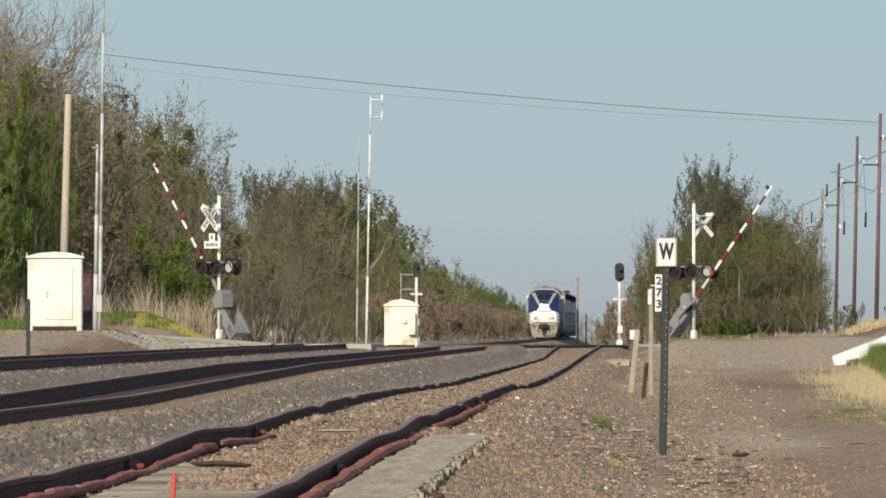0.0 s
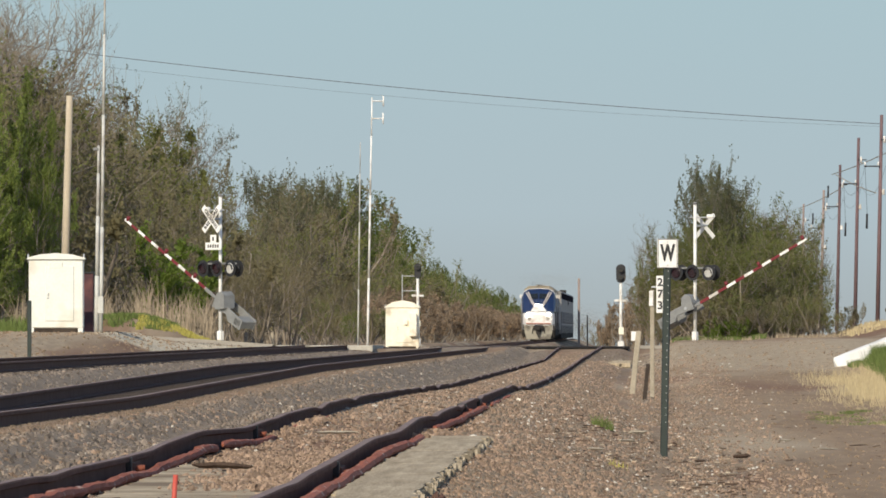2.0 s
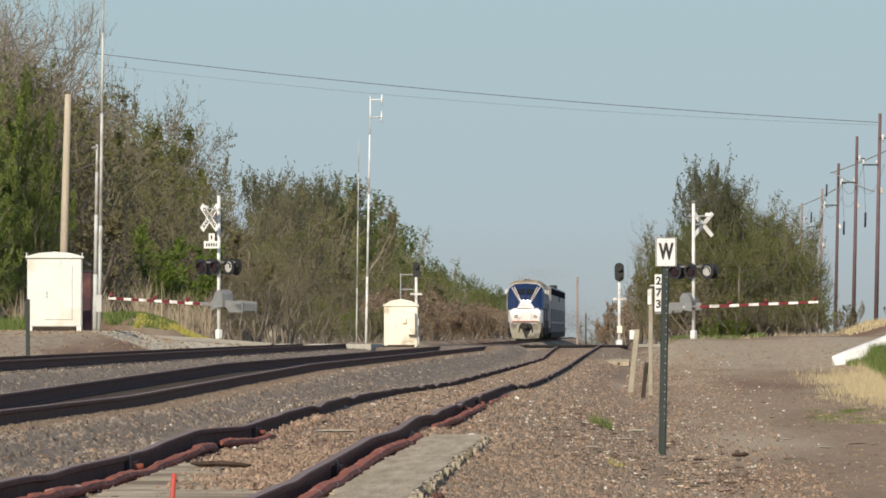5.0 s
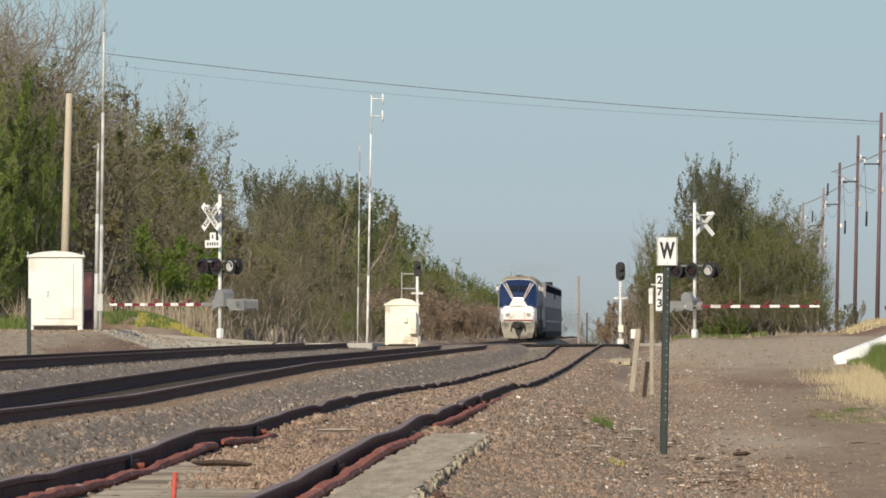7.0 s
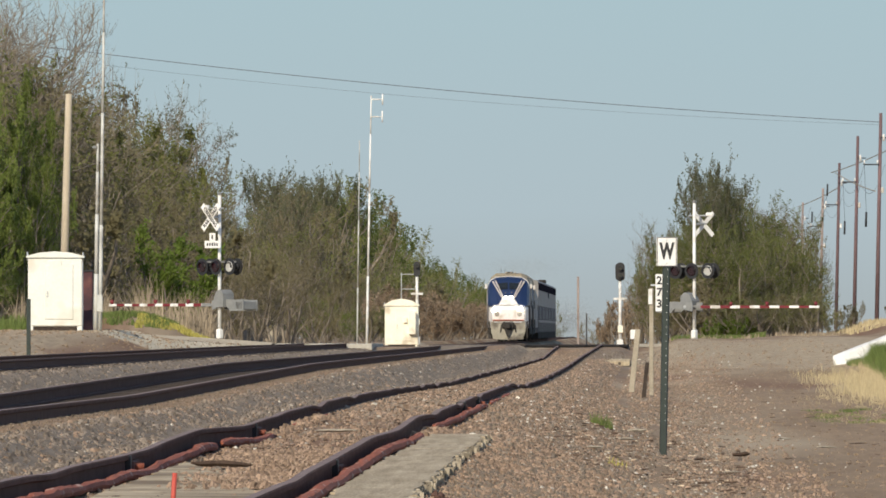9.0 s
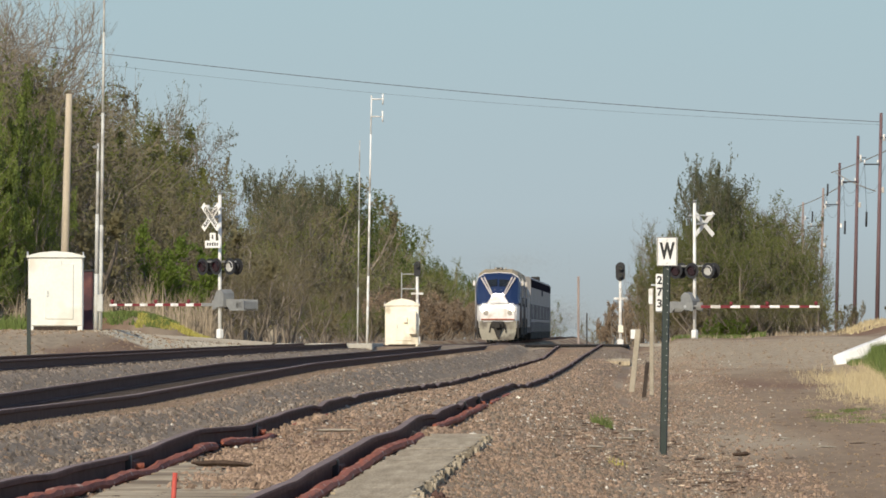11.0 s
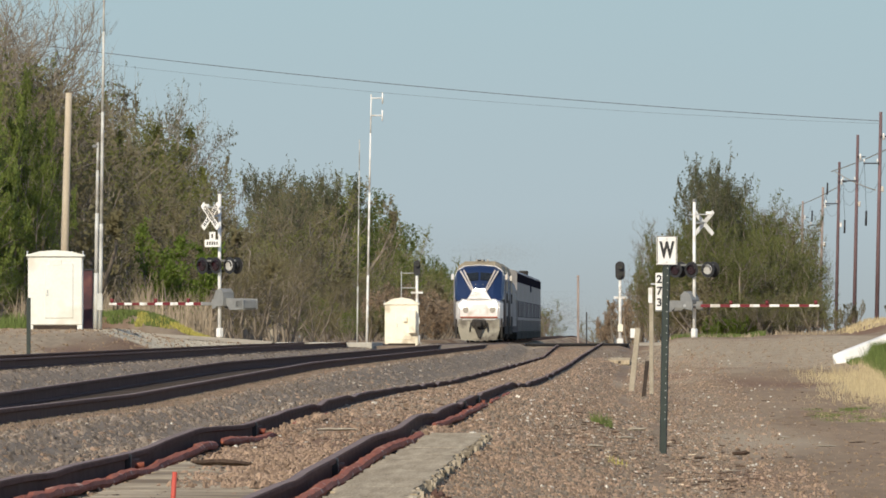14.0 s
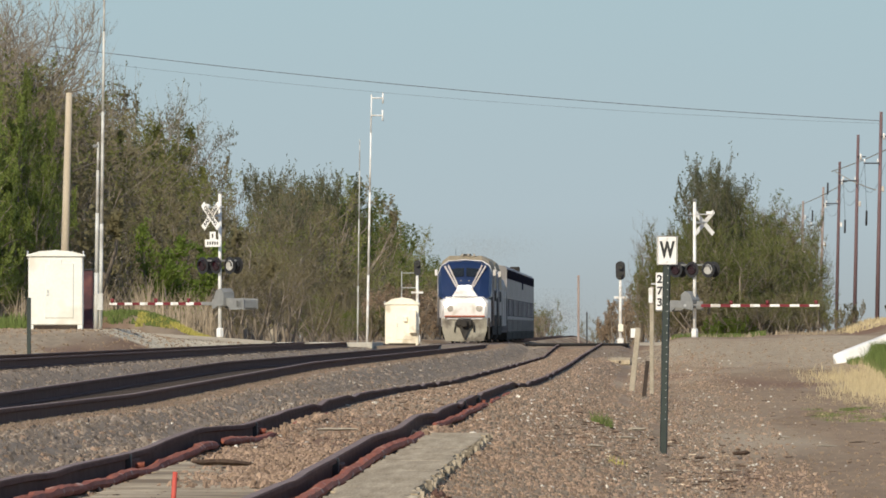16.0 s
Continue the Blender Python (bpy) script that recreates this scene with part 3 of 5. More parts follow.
    arm = part("gate_arm", box((1.5, 0.05, 0.12), (0.55, 0, 0), 0.015), GREY_PAINT, t, "red and white striped barrier arm")
    n = 2 * int((arm_len - 0.5) / 0.8)
    for i in range(n):
        a = 0.5 + (arm_len - 0.5) * i / n
        part("stripe", box(((arm_len - 0.5) / n - 0.004, 0.035, 0.115 - 0.03 * i / n), (a + (arm_len - 0.5) / n / 2, -0.02, 0), 0.006), RED_PAINT if i % 2 == 0 else WHITE_PAINT, arm)
    for k in (0.15, arm_len * 0.4, arm_len * 0.68):
        part("arm_lamp", rod((arm_len - k, -0.02, 0.04), (arm_len - k, -0.02, 0.19), 0.06, 0.07, 10), RED_PAINT, arm, "small red arm lamp")
    for s in (-0.34, 0.30):
        cw = [(0.35, s, -0.18), (0.35, s, 0.16), (-0.5, s, 0.2), (-1.35, s, 0.17), (-1.35, s, -0.2), (-0.62, s, -0.22), (-0.45, s, -0.05), (0.05, s, -0.12)]
        part("counterweight_side", loft([cw, [(x, y + 0.04, z) for x, y, z in cw]]), GREY_PAINT, arm)
    part("counterweight", box((0.42, 0.68, 0.30), (-1.12, 0, -0.02), 0.03), GREY_PAINT, arm)
    part("pivot_shaft", rod((0, -0.36, 0), (0, 0.36, 0), 0.06, 0.06, 12), GALVANISED, arm)
    return t, arm, pivot


GATE_L, ARM_L, PIVOT_L = crossing_gate("white crossing gate with crossbuck facing the gravel road", (-15.55, 400, 1.05), 133, 6.4, 1.2, (False, 1))
GATE_R, ARM_R, PIVOT_R = crossing_gate("white crossing gate seen from behind its crossbuck", (1.33, 423, 1.02), -35, 5.85, 1.2, (True, -1), False, 0.62, 0.165)


# ---- signs and posts on the verge ----
def whistle_sign():
    t = thing("whistle_post", "white W whistle sign on a green steel post", "railway sign", (0.043, 118, -0.005))
    u = [(-0.04, 0.02), (-0.028, -0.025), (0.028, -0.025), (0.04, 0.02), (0.032, 0.02), (0.022, -0.015), (-0.022, -0.015), (-0.032, 0.02)]
    part("post", loft([[(x + 0.018 * z, y, z) for x, y in u] for z in (-0.2, 2.3)]), GREEN_STEEL, t)
    for i in range(22):
        part("hole_rim", box((0.007, 0.004, 0.009), (0.022 + 0.00135 * i, -0.026, 0.45 + i * 0.075), 0), SIGN_BACK, t)
    p = part("plate", box((0.215, 0.008, 0.305), (0.042, -0.035, 2.21), 0.003), WHITE_PAINT, t)
    for sx, sz, cx, cz in ((0.2, 0.006, 0, 0.148), (0.2, 0.006, 0, -0.148), (0.006, 0.30, -0.098, 0), (0.006, 0.30, 0.098, 0)):
        part("border", box((sx, 0.003, sz), (cx + 0.042, -0.0405, 2.21 + cz), 0), SIGN_BLACK, p)
    text_part("W", 0.205, SIGN_BLACK, p, Matrix.Translation((0.042, -0.041, 2.21)) @ Matrix.Rotation(radians(90), 4, "X") @ Matrix.Diagonal((0.66, 1.1, 1, 1)), 0.002, 0.05)
    for z in (2.33, 2.09):
        part("bolt", rod((0.042, -0.04, z), (0.042, -0.048, z), 0.009, 0.009, 6), GALVANISED, p)
    return t


whistle_sign()


def milepost():
    y = 195
    t = thing("milepost", "white milepost number plate on a grey wooden post", "railway sign", (0.0, y, z_at(0.0, y)))
    part("post", box((0.075, 0.07, 2.0), (-0.125, 0.05, 0.85), 0.01), TIMBER, t)
    p = part("plate", box((0.13, 0.012, 0.64), (0.01, 0, 1.77), 0.004), WHITE_PAINT, t)
    for k, ch in enumerate("273"):
        text_part(ch, 0.19, SIGN_BLACK, p, Matrix.Translation((0.01, -0.009, 1.975 - 0.2 * k)) @ Matrix.Rotation(radians(90), 4, "X"))
    part("marker", box((0.07, 0.02, 0.26), (-0.145, 0, 1.70), 0.004), WHITE_PAINT, t)
    part("strap", box((0.2, 0.01, 0.03), (-0.04, 0.012, 1.9), 0), GALVANISED, t)
    return t


milepost()


def stake(label, x, y, h, w, material, lean=0.0, name="marker_stake"):
    t = thing(name, label, "post", (x, y, z_at(x, y) - 0.05))
    bm = box((w, w, h), (0, 0, h / 2), w * 0.12)
    bmesh.ops.rotate(bm, cent=(0, 0, 0), matrix=Matrix.Rotation(radians(lean), 3, "Y"), verts=bm.verts)
    part("shaft", bm, material, t)
    return t


leaner = stake("grey weathered timber stake leaning beside the siding", -0.5, 205, 1.2, 0.10, TIMBER, 6)
part("tag", box((0.09, 0.03, 0.17), (0.03, -0.02, 1.1), 0.005), WHITE_PAINT, leaner, "small white tag on the stake")
stake("short leaning dark timber post in the gravel", -0.26, 190, 0.66, 0.07, DARK_TIMBER, 6)
stake("thin dark steel stake before the hut", -13.95, 250, 1.75, 0.09, GREEN_STEEL)
stake("grey timber fence post by the tree line", -18, 525, 2.0, 0.15, TIMBER)


# ---- block signals ----
def block_signal(label, at, heads, up=0.0, wide=0.26):
    t = thing("block_signal", label, "railway signal", at)
    part("footing", box((0.5, 0.5, 0.9), (0, 0, -0.4), 0.03), CONCRETE, t)
    part("mast", rod((0, 0, 0), (0, 0, 4.2 + up), 0.095, 0.08, 10), WHITE_PAINT, t)
    part("mast_base", box((0.34, 0.34, 0.5), (0, 0, 0.2), 0.03), WHITE_PAINT, t)
    part("ladder_rung_plate", box((0.7, 0.05, 0.12), (0, -0.05, 2.62 + up), 0.01), WHITE_PAINT, t)
    part("junction_box", box((0.28, 0.2, 0.38), (0.02, -0.1, 1.0 + up), 0.02), HUT_CREAM, t)
    plate = [(wide * math.cos(a), wide * math.sin(a) + (0.24 if math.sin(a) > 0 else -0.24)) for a in [radians(v) for v in range(0, 360, 20)]]
    b = part("backplate", loft([[(x, y, 4.05 + up + z) for x, z in plate] for y in (-0.12, -0.10)]), BLACK_PAINT, t)
    for k in range(heads):
        z = 4.25 + up - 0.4 * k
        head = part("lamp_head", rod((0, -0.1, z), (0, -0.3, z), 0.13, 0.14, 14), BLACK_PAINT, b)
        part("lens", rod((0, -0.3, z), (0, -0.305, z), 0.1, 0.1, 14), GLASS_DARK, head, "unlit signal lens")
    return t


block_signal("two-lamp railway signal on a pale mast", (-2.05, 600, 0.38), 2)
sig = block_signal("slim railway signal with ladder frame by the hut", (-13.95, 652, 0.5), 1, 0.3, 0.2)
part("frame_rail", box((0.9, 0.04, 0.05), (-0.5, 0, 4.05), 0.005), GALVANISED, sig)
part("frame_rail", box((0.9, 0.04, 0.05), (-0.5, 0, 3.2), 0.005), GALVANISED, sig)
part("frame_upright", box((0.05, 0.04, 1.9), (-0.9, 0, 3.2), 0.005), GALVANISED, sig)


stake("distant pale post between the main tracks", -9.0, 1262, 7.6, 0.26, POLE_HAZED, 0, "track_marker_post")
stake("distant dark post beside the main track", -8.2, 1285, 3.9, 0.16, BLACK_PAINT, 0, "track_marker_post")


# ---- masts and poles ----
def radio_mast(label, at, h, paint, dipoles, thick=0.065, lean=0.012):
    t = thing("radio_mast", label, "mast", at)
    cuts = [0, h * 0.3, h * 0.62, h * 0.85, h]
    for k, (a, b) in enumerate(zip(cuts, cuts[1:])):
        part("tube", rod((lean * a, 0, a), (lean * b, 0, b), thick * (1 - 0.15 * k), thick * (0.95 - 0.15 * k), 8), paint, t)
    for z in dipoles:
        arm = part("dipole_arm", rod((lean * z, 0, z), (0.62 + lean * z, 0, z), 0.035, 0.035, 6), paint, t)
        part("dipole", rod((0.62 + lean * z, 0, z - 0.3), (0.62 + lean * z, 0, z + 0.3), 0.045, 0.045, 6), paint, arm)
    return t


radio_mast("tall white radio mast with two dipole aerials", (-15.9, 615, z_at(-15.9, 615)), 14.1 - z_at(-15.9, 615), WHITE_PAINT, (12.95 - z_at(-15.9, 615), 13.9 - z_at(-15.9, 615)), 0.07, 0.018)
radio_mast("slim grey whip aerial mast by the trees", (-16.5, 618, z_at(-16.5, 618)), 11.7 - z_at(-16.5, 618), PALE_PAINT, (), 0.045)
radio_mast("very tall thin pale aerial mast beside the hut", (-17.71, 358, 1.36), 11.1, PALE_PAINT, (), 0.06)
tube_mast = radio_mast("pale steel tube mast beside the hut", (-17.80, 357, 1.36), 5.9, PALE_PAINT, (), 0.075)
part("junction_box", box((0.18, 0.14, 0.55), (0.14, -0.1, 0.85), 0.02), PALE_PAINT, tube_mast)
part("bracket", box((0.16, 0.1, 0.1), (-0.02, -0.02, 5.78), 0.02), GREY_PAINT, tube_mast)


def utility_pole(label, x, y, h, material, arms=True, base=None, group="", drop=2.4):
    t = thing("utility_pole", label, "pole", (x, y, z_at(x, y) if base is None else base), group=group)
    part("pole", rod((0, 0, -0.2), (0.22, 0, h), 0.115 if arms else 0.145, 0.08 if arms else 0.11, 10), material, t)
    if arms:
        z = h - 2.6
        a = part("crossarm", box((0.78, 0.07, 0.07), (-0.28, -0.14, z), 0.01), BLACK_PAINT, t, "dark crossarm reaching over the field")
        for u in (-0.62, 0.05):
            part("insulator", rod((u, -0.14, z + 0.05), (u, -0.14, z + 0.22), 0.05, 0.035, 8), WHITE_PAINT, a)
        b = part("short_arm", box((0.5, 0.07, 0.06), (0.42, -0.12, h - 1.25), 0.01), BLACK_PAINT, t)
        part("insulator", rod((0.36, -0.12, h - 1.42), (0.36, -0.12, h - 1.08), 0.07, 0.06, 8), WHITE_PAINT, b)
        part("drop_wire", rod((-0.62, -0.14, z), (-0.52, -0.14, z - drop), 0.010, 0.010, 4), WIRE, a)
        part("drop_insulator", rod((-0.52, -0.14, z - drop), (-0.54, -0.14, z - drop - 0.75), 0.055, 0.055, 8), BLACK_PAINT, a)
        part("line_box", box((0.14, 0.12, 0.3), (0.3, -0.1, z - 1.3), 0.03), WHITE_PAINT, t)
    return t


POLE_ROWS = [(571, 10.75, 2.4), (637, 10.72, 2.2), (702, 10.15, -1.3), (772, 9.45, -1.0), (880, 9.7, -0.9)]
POLE_YS = [y for y, h, d in POLE_ROWS]
for y, h, d in POLE_ROWS:
    utility_pole("reddish wooden power pole in a line along the field", 11.0, y, h, POLE_WOOD if y < 750 else POLE_HAZED, True, 1.55, "power poles along the field", d)
utility_pole("cut-off pale wooden pole behind the hut", -20.07, 380, 8.0, POLE_PALE, False)


def cable(p, q, sag, r, name="overhead_cable"):
    pts = []
    for i in range(25):
        u = i / 24
        c = Vector(p).lerp(Vector(q), u)
        c.z -= 4 * sag * u * (1 - u)
        pts.append(c)
    bm = loft([[(c.x + r * math.cos(a), c.y + r * math.sin(a) * 0.2, c.z + r * math.sin(a)) for a in (0.5, 2.6, 4.7)] for c in pts])
    ob = part(name, bm, WIRE)
    return tagged(ob, "thin dark overhead wire spanning the tracks", "wire")


cable((-41.0, 571, 17.0), (11.15, 571, 11.85), 0.56, 0.022)
cable((-41.0, 573, 16.5), (11.15, 573, 11.75), 0.72, 0.008)
for a, b in zip(POLE_YS, POLE_YS[1:]):
    for u in (-0.62, 0.42):
        w = cable((11 + u, a, 9.7), (11 + u, b, 9.5), 0.9, 0.010)
        w["label"] = "thin power line strung between wooden poles"


for p, q in (((10.7, 702, 11.1), (12.1, 571, 10.7)), ((10.95, 702, 11.1), (10.95, 571, 8.35)), ((10.8, 880, 10.9), (11.2, 702, 10.2))):
    w = cable(p, q, 0.1, 0.03)
    w.data.materials[0] = POLE_PALE
    w["label"] = "pale stay wire between wooden power poles"


# ---- the train ----
def car_section(w, z0, z1, y, chamfer=0.5, drop=0.75):
    return [(-w, y, z0), (w, y, z0), (w, y, z1 - drop), (w - chamfer * 0.35, y, z1 - drop * 0.4), (w - chamfer, y, z1 - 0.1), (0, y, z1),
            (-w + chamfer, y, z1 - 0.1), (-w + chamfer * 0.35, y, z1 - drop * 0.4), (-w, y, z1 - drop)]


def bogie(y, parent):
    b = part("truck", box((2.3, 3.4, 0.4), (0, y, 0.62), 0.05), TRAIN_DARK, parent)
    for dy in (-1.1, 1.1):
        for s in (-0.76, 0.76):
            part("wheel", rod((s - 0.06, y + dy, 0.47), (s + 0.06, y + dy, 0.47), 0.47, 0.47, 20), TRAIN_DARK, b)


def locomotive(label):
    """Nose towards -y, rail level at z = 0."""
    t = thing("locomotive", label, "locomotive", group="train")
    body = [car_section(1.54, 0.95, 4.72, y) for y in (2.7, 20.6)] + [car_section(1.44, 0.95, 4.6, 20.9)]
    part("body", loft(body), TRAIN_SILVER, t)
    lower = [(0.0, 1.16, 2.28), (0.12, 1.27, 2.48), (0.45, 1.38, 2.62), (1.0, 1.46, 2.68), (2.72, 1.5, 2.7)]
    part("nose", loft([[(-w + 0.1, y + 0.08, 0.95), (w - 0.1, y + 0.08, 0.95), (w, y, 1.3), (w, y, z - 0.3), (w - 0.3, y, z), (-w + 0.3, y, z), (-w, y, z - 0.3), (-w, y, 1.3)] for y, w, z in lower]),
         TRAIN_WHITE, t, "white lower nose")
    shield = [(-0.74, 0.36, 2.60), (0.74, 0.36, 2.60), (0.50, 0.72, 2.95), (0.42, 0.95, 3.22), (-0.42, 0.95, 3.22), (-0.50, 0.72, 2.95)]
    # white panel whose colour also stands for glare below the headlights
    part("nose_panel", loft([[(x, y - 0.16, z + 0.03) for x, y, z in shield], [(x, y + 0.5, z - 0.1) for x, y, z in shield]]), TRAIN_WHITE, t, "white centre panel below the headlights")
    cab = []
    for y, w, zb, zt in ((0.42, 1.32, 2.5, 2.74), (0.75, 1.45, 2.55, 3.04), (1.1, 1.52, 2.58, 3.42), (1.5, 1.55, 2.6, 3.84), (2.0, 1.57, 2.6, 4.32), (2.35, 1.57, 2.6, 4.56), (2.72, 1.56, 2.6, 4.68)):
        cab.append([(-w, y, zb), (w, y, zb), (w, y, max(zb + 0.05, zt - 0.72)), (w - 0.15, y, max(zb + 0.08, zt - 0.34)), (w - 0.6, y, zt - 0.07), (0, y, zt),
                    (-w + 0.6, y, zt - 0.07), (-w + 0.15, y, max(zb + 0.08, zt - 0.34)), (-w, y, max(zb + 0.05, zt - 0.72))])
    part("cab", loft(cab), TRAIN_BLUE, t, "dark blue cab front")
    part("cab_brow", loft([[(x * 1.012, y, z + 0.02) for x, _, z in cab[-1]] for y in (2.66, 2.9)]), TRAIN_WHITE, t, "pale edge behind the cab roof")
    for k in (-1, 1):
        panes = [(k * 0.07, 1.42, 3.74), (k * 0.80, 1.46, 3.68), (k * 0.90, 1.98, 4.12), (k * 0.07, 1.92, 4.20)]
        part("windshield", loft([[(x, y + 0.1, z - 0.03) for x, y, z in panes], [(x, y - 0.09, z + 0.03) for x, y, z in panes]]), GLASS_DARK, t)
        for u, v in ((0.0, 0.0), (0.11, 0.2)):
            stripe = [(k * (0.33 + u), 0.86, 3.10), (k * (0.40 + u), 0.87, 3.07), (k * (1.03 + v), 2.1 - v * 0.4, 4.28 - v * 0.2), (k * (0.96 + v), 2.12 - v * 0.4, 4.34 - v * 0.2)]
            part("stripe", loft([[(x, y + 0.2, z) for x, y, z in stripe], [(x, y - 0.12, z + 0.06) for x, y, z in stripe]]), TRAIN_STRIPE, t, "pale chevron stripe")
        part("ditch_light", rod((k * 0.93, 0.05, 2.34), (k * 0.93, -0.1, 2.32), 0.13, 0.15, 16), HEADLIGHT, t, "lit ditch light")
        part("nose_roundel", rod((k * 0.84, 0.03, 1.96), (k * 0.84, -0.05, 1.96), 0.19, 0.17, 16), TRAIN_GREY, t, "grey round recess on the nose")
        part("mirror", box((0.16, 0.06, 0.34), (k * 1.70, 2.3, 3.95), 0.02), TRAIN_WHITE, t)
        part("handrail", rod((k * 1.3, -0.05, 1.5), (k * 1.3, -0.05, 2.2), 0.02, 0.02, 6), TRAIN_WHITE, t)
        part("corner_step", box((0.12, 0.2, 1.2), (k * 1.42, -0.02, 0.85), 0.02), TRAIN_DARK, t, "dark corner step")
        part("cab_side", box((0.03, 4.6, 2.6), (k * 1.55, 5.1, 2.7), 0.01), TRAIN_NAVY, t, "dark blue cab side")
        # tan panel carries the sunlit look of the roof shoulder down the side
        part("hood_side", box((0.03, 12.4, 0.85), (k * 1.55, 13.8, 3.55), 0.01), TRAIN_TAN, t, "tan upper side with sunlit roof tone in its colour")
        part("side_window", box((0.03, 0.7, 0.55), (k * 1.565, 3.2, 3.6), 0.01), GLASS_DARK, t)
        for y in (2.85, 4.0, 5.4):
            part("grab_rail", rod((k * 1.60, y, 1.0), (k * 1.60, y, 3.9), 0.05, 0.05, 8), TRAIN_SILVER, t)
        for y in (8.6, 12.4, 14.6, 16.8, 18.6):
            part("side_grille", box((0.04, 1.3, 0.6), (k * 1.555, y, 2.7), 0.01), TRAIN_DARK, t)
        part("side_sill", box((0.04, 17.4, 1.1), (k * 1.56, 11.6, 1.05), 0.01), TRAIN_DARK, t, "dark side sill")
    for k in (-0.17, 0.17):
        part("headlight", rod((k, 0.9, 3.06), (k, 0.70, 3.03), 0.17, 0.2, 16), HEADLIGHT, t, "lit headlight")
    part("headlight_housing", box((0.80, 0.5, 0.42), (0, 1.22, 3.08), 0.06), TRAIN_WHITE, t)
    part("sill_below_glass", box((0.62, 0.3, 0.22), (0, 1.32, 3.42), 0.05), TRAIN_TAN, t, "dull olive sill below the windshield")
    pilot = [[(-1.3, y, 1.42), (1.3, y, 1.42), (1.3, y, 0.75), (1.12, y - 0.05, 0.16), (0.3, y - 0.35, 0.12), (-0.3, y - 0.35, 0.12), (-1.12, y - 0.05, 0.16), (-1.3, y, 0.75)] for y in (-0.12, 0.3)]
    part("pilot", loft(pilot), TRAIN_PILOT, t, "dusty grey steel pilot plough")
    part("coupler", box((0.34, 0.7, 0.4), (0, -0.4, 1.12), 0.05), TRAIN_DARK, t)
    part("anticlimber", box((2.36, 0.14, 0.09), (0, -0.1, 1.52), 0.02), RUST, t, "reddish edge above the pilot")
    part("pilot_step", box((2.1, 0.12, 0.06), (0, -0.14, 1.38), 0.015), TRAIN_WHITE, t, "white step edge on the pilot")
    part("draft_gear", box((0.95, 0.3, 0.5), (0, -0.3, 1.15), 0.12), TRAIN_DARK, t)
    part("plough_ridge", loft([[(-0.34, y, 0.98), (0.34, y, 0.98), (0.06, y - 0.2, 0.3), (-0.06, y - 0.2, 0.3)] for y in (-0.40, -0.05)]), TRAIN_DARK, t)
    for k in (-0.5, 0.5):
        part("air_hose", rod((k, -0.25, 1.2), (k * 1.15, -0.35, 0.65), 0.045, 0.045, 6), TRAIN_DARK, t)
    hood = [[(-1.50, y, 4.2), (1.50, y, 4.2), (1.36, y, z - 0.28), (0.95, y, z), (-0.95, y, z), (-1.36, y, z - 0.28)] for y, z in ((3.4, 4.66), (4.2, 4.90), (19.5, 4.92), (20.2, 4.72))]
    part("roof_hood", loft(hood), TRAIN_TAN, t, "tan roof with sunlight in its colour")
    part("exhaust_stack", box((0.5, 1.2, 0.14), (0, 8.6, 4.96), 0.02), TRAIN_DARK, t)
    for x in (-0.2, 0.15, 0.5):
        part("horn", rod((x, 4.4, 4.95), (x, 3.9, 4.95), 0.03, 0.07, 8), TRAIN_GREY, t)
    part("antenna", rod((-0.6, 4.8, 4.9), (-0.6, 4.8, 5.3), 0.015, 0.01, 5), TRAIN_DARK, t)
    part("fuel_tank", box((2.9, 5.0, 0.85), (0, 10.6, 0.63), 0.15), TRAIN_DARK, t)
    for y in (3.9, 17.2):
        bogie(y, t)
    return t


def baggage_car():
    t = thing("baggage_car", "silver baggage car coupled behind the locomotives", "rail car", group="train")
    part("body", loft([car_section(1.5, 1.0, 4.1, y) for y in (0.3, 25.5)]), TRAIN_SILVER, t)
    for k in (-1, 1):
        for y in (7, 19):
            part("sliding_door", box((0.05, 2.4, 2.1), (k * 1.5, y, 2.2), 0.02), TRAIN_SILVER, t)
        part("side_stripe", box((0.02, 24.8, 0.4), (k * 1.508, 12.9, 2.9), 0), TRAIN_BLUE, t)
    part("underframe", box((2.5, 20, 0.5), (0, 12.9, 0.85), 0.05), TRAIN_DARK, t)
    for y in (3.4, 22.4):
        bogie(y, t)
    return t


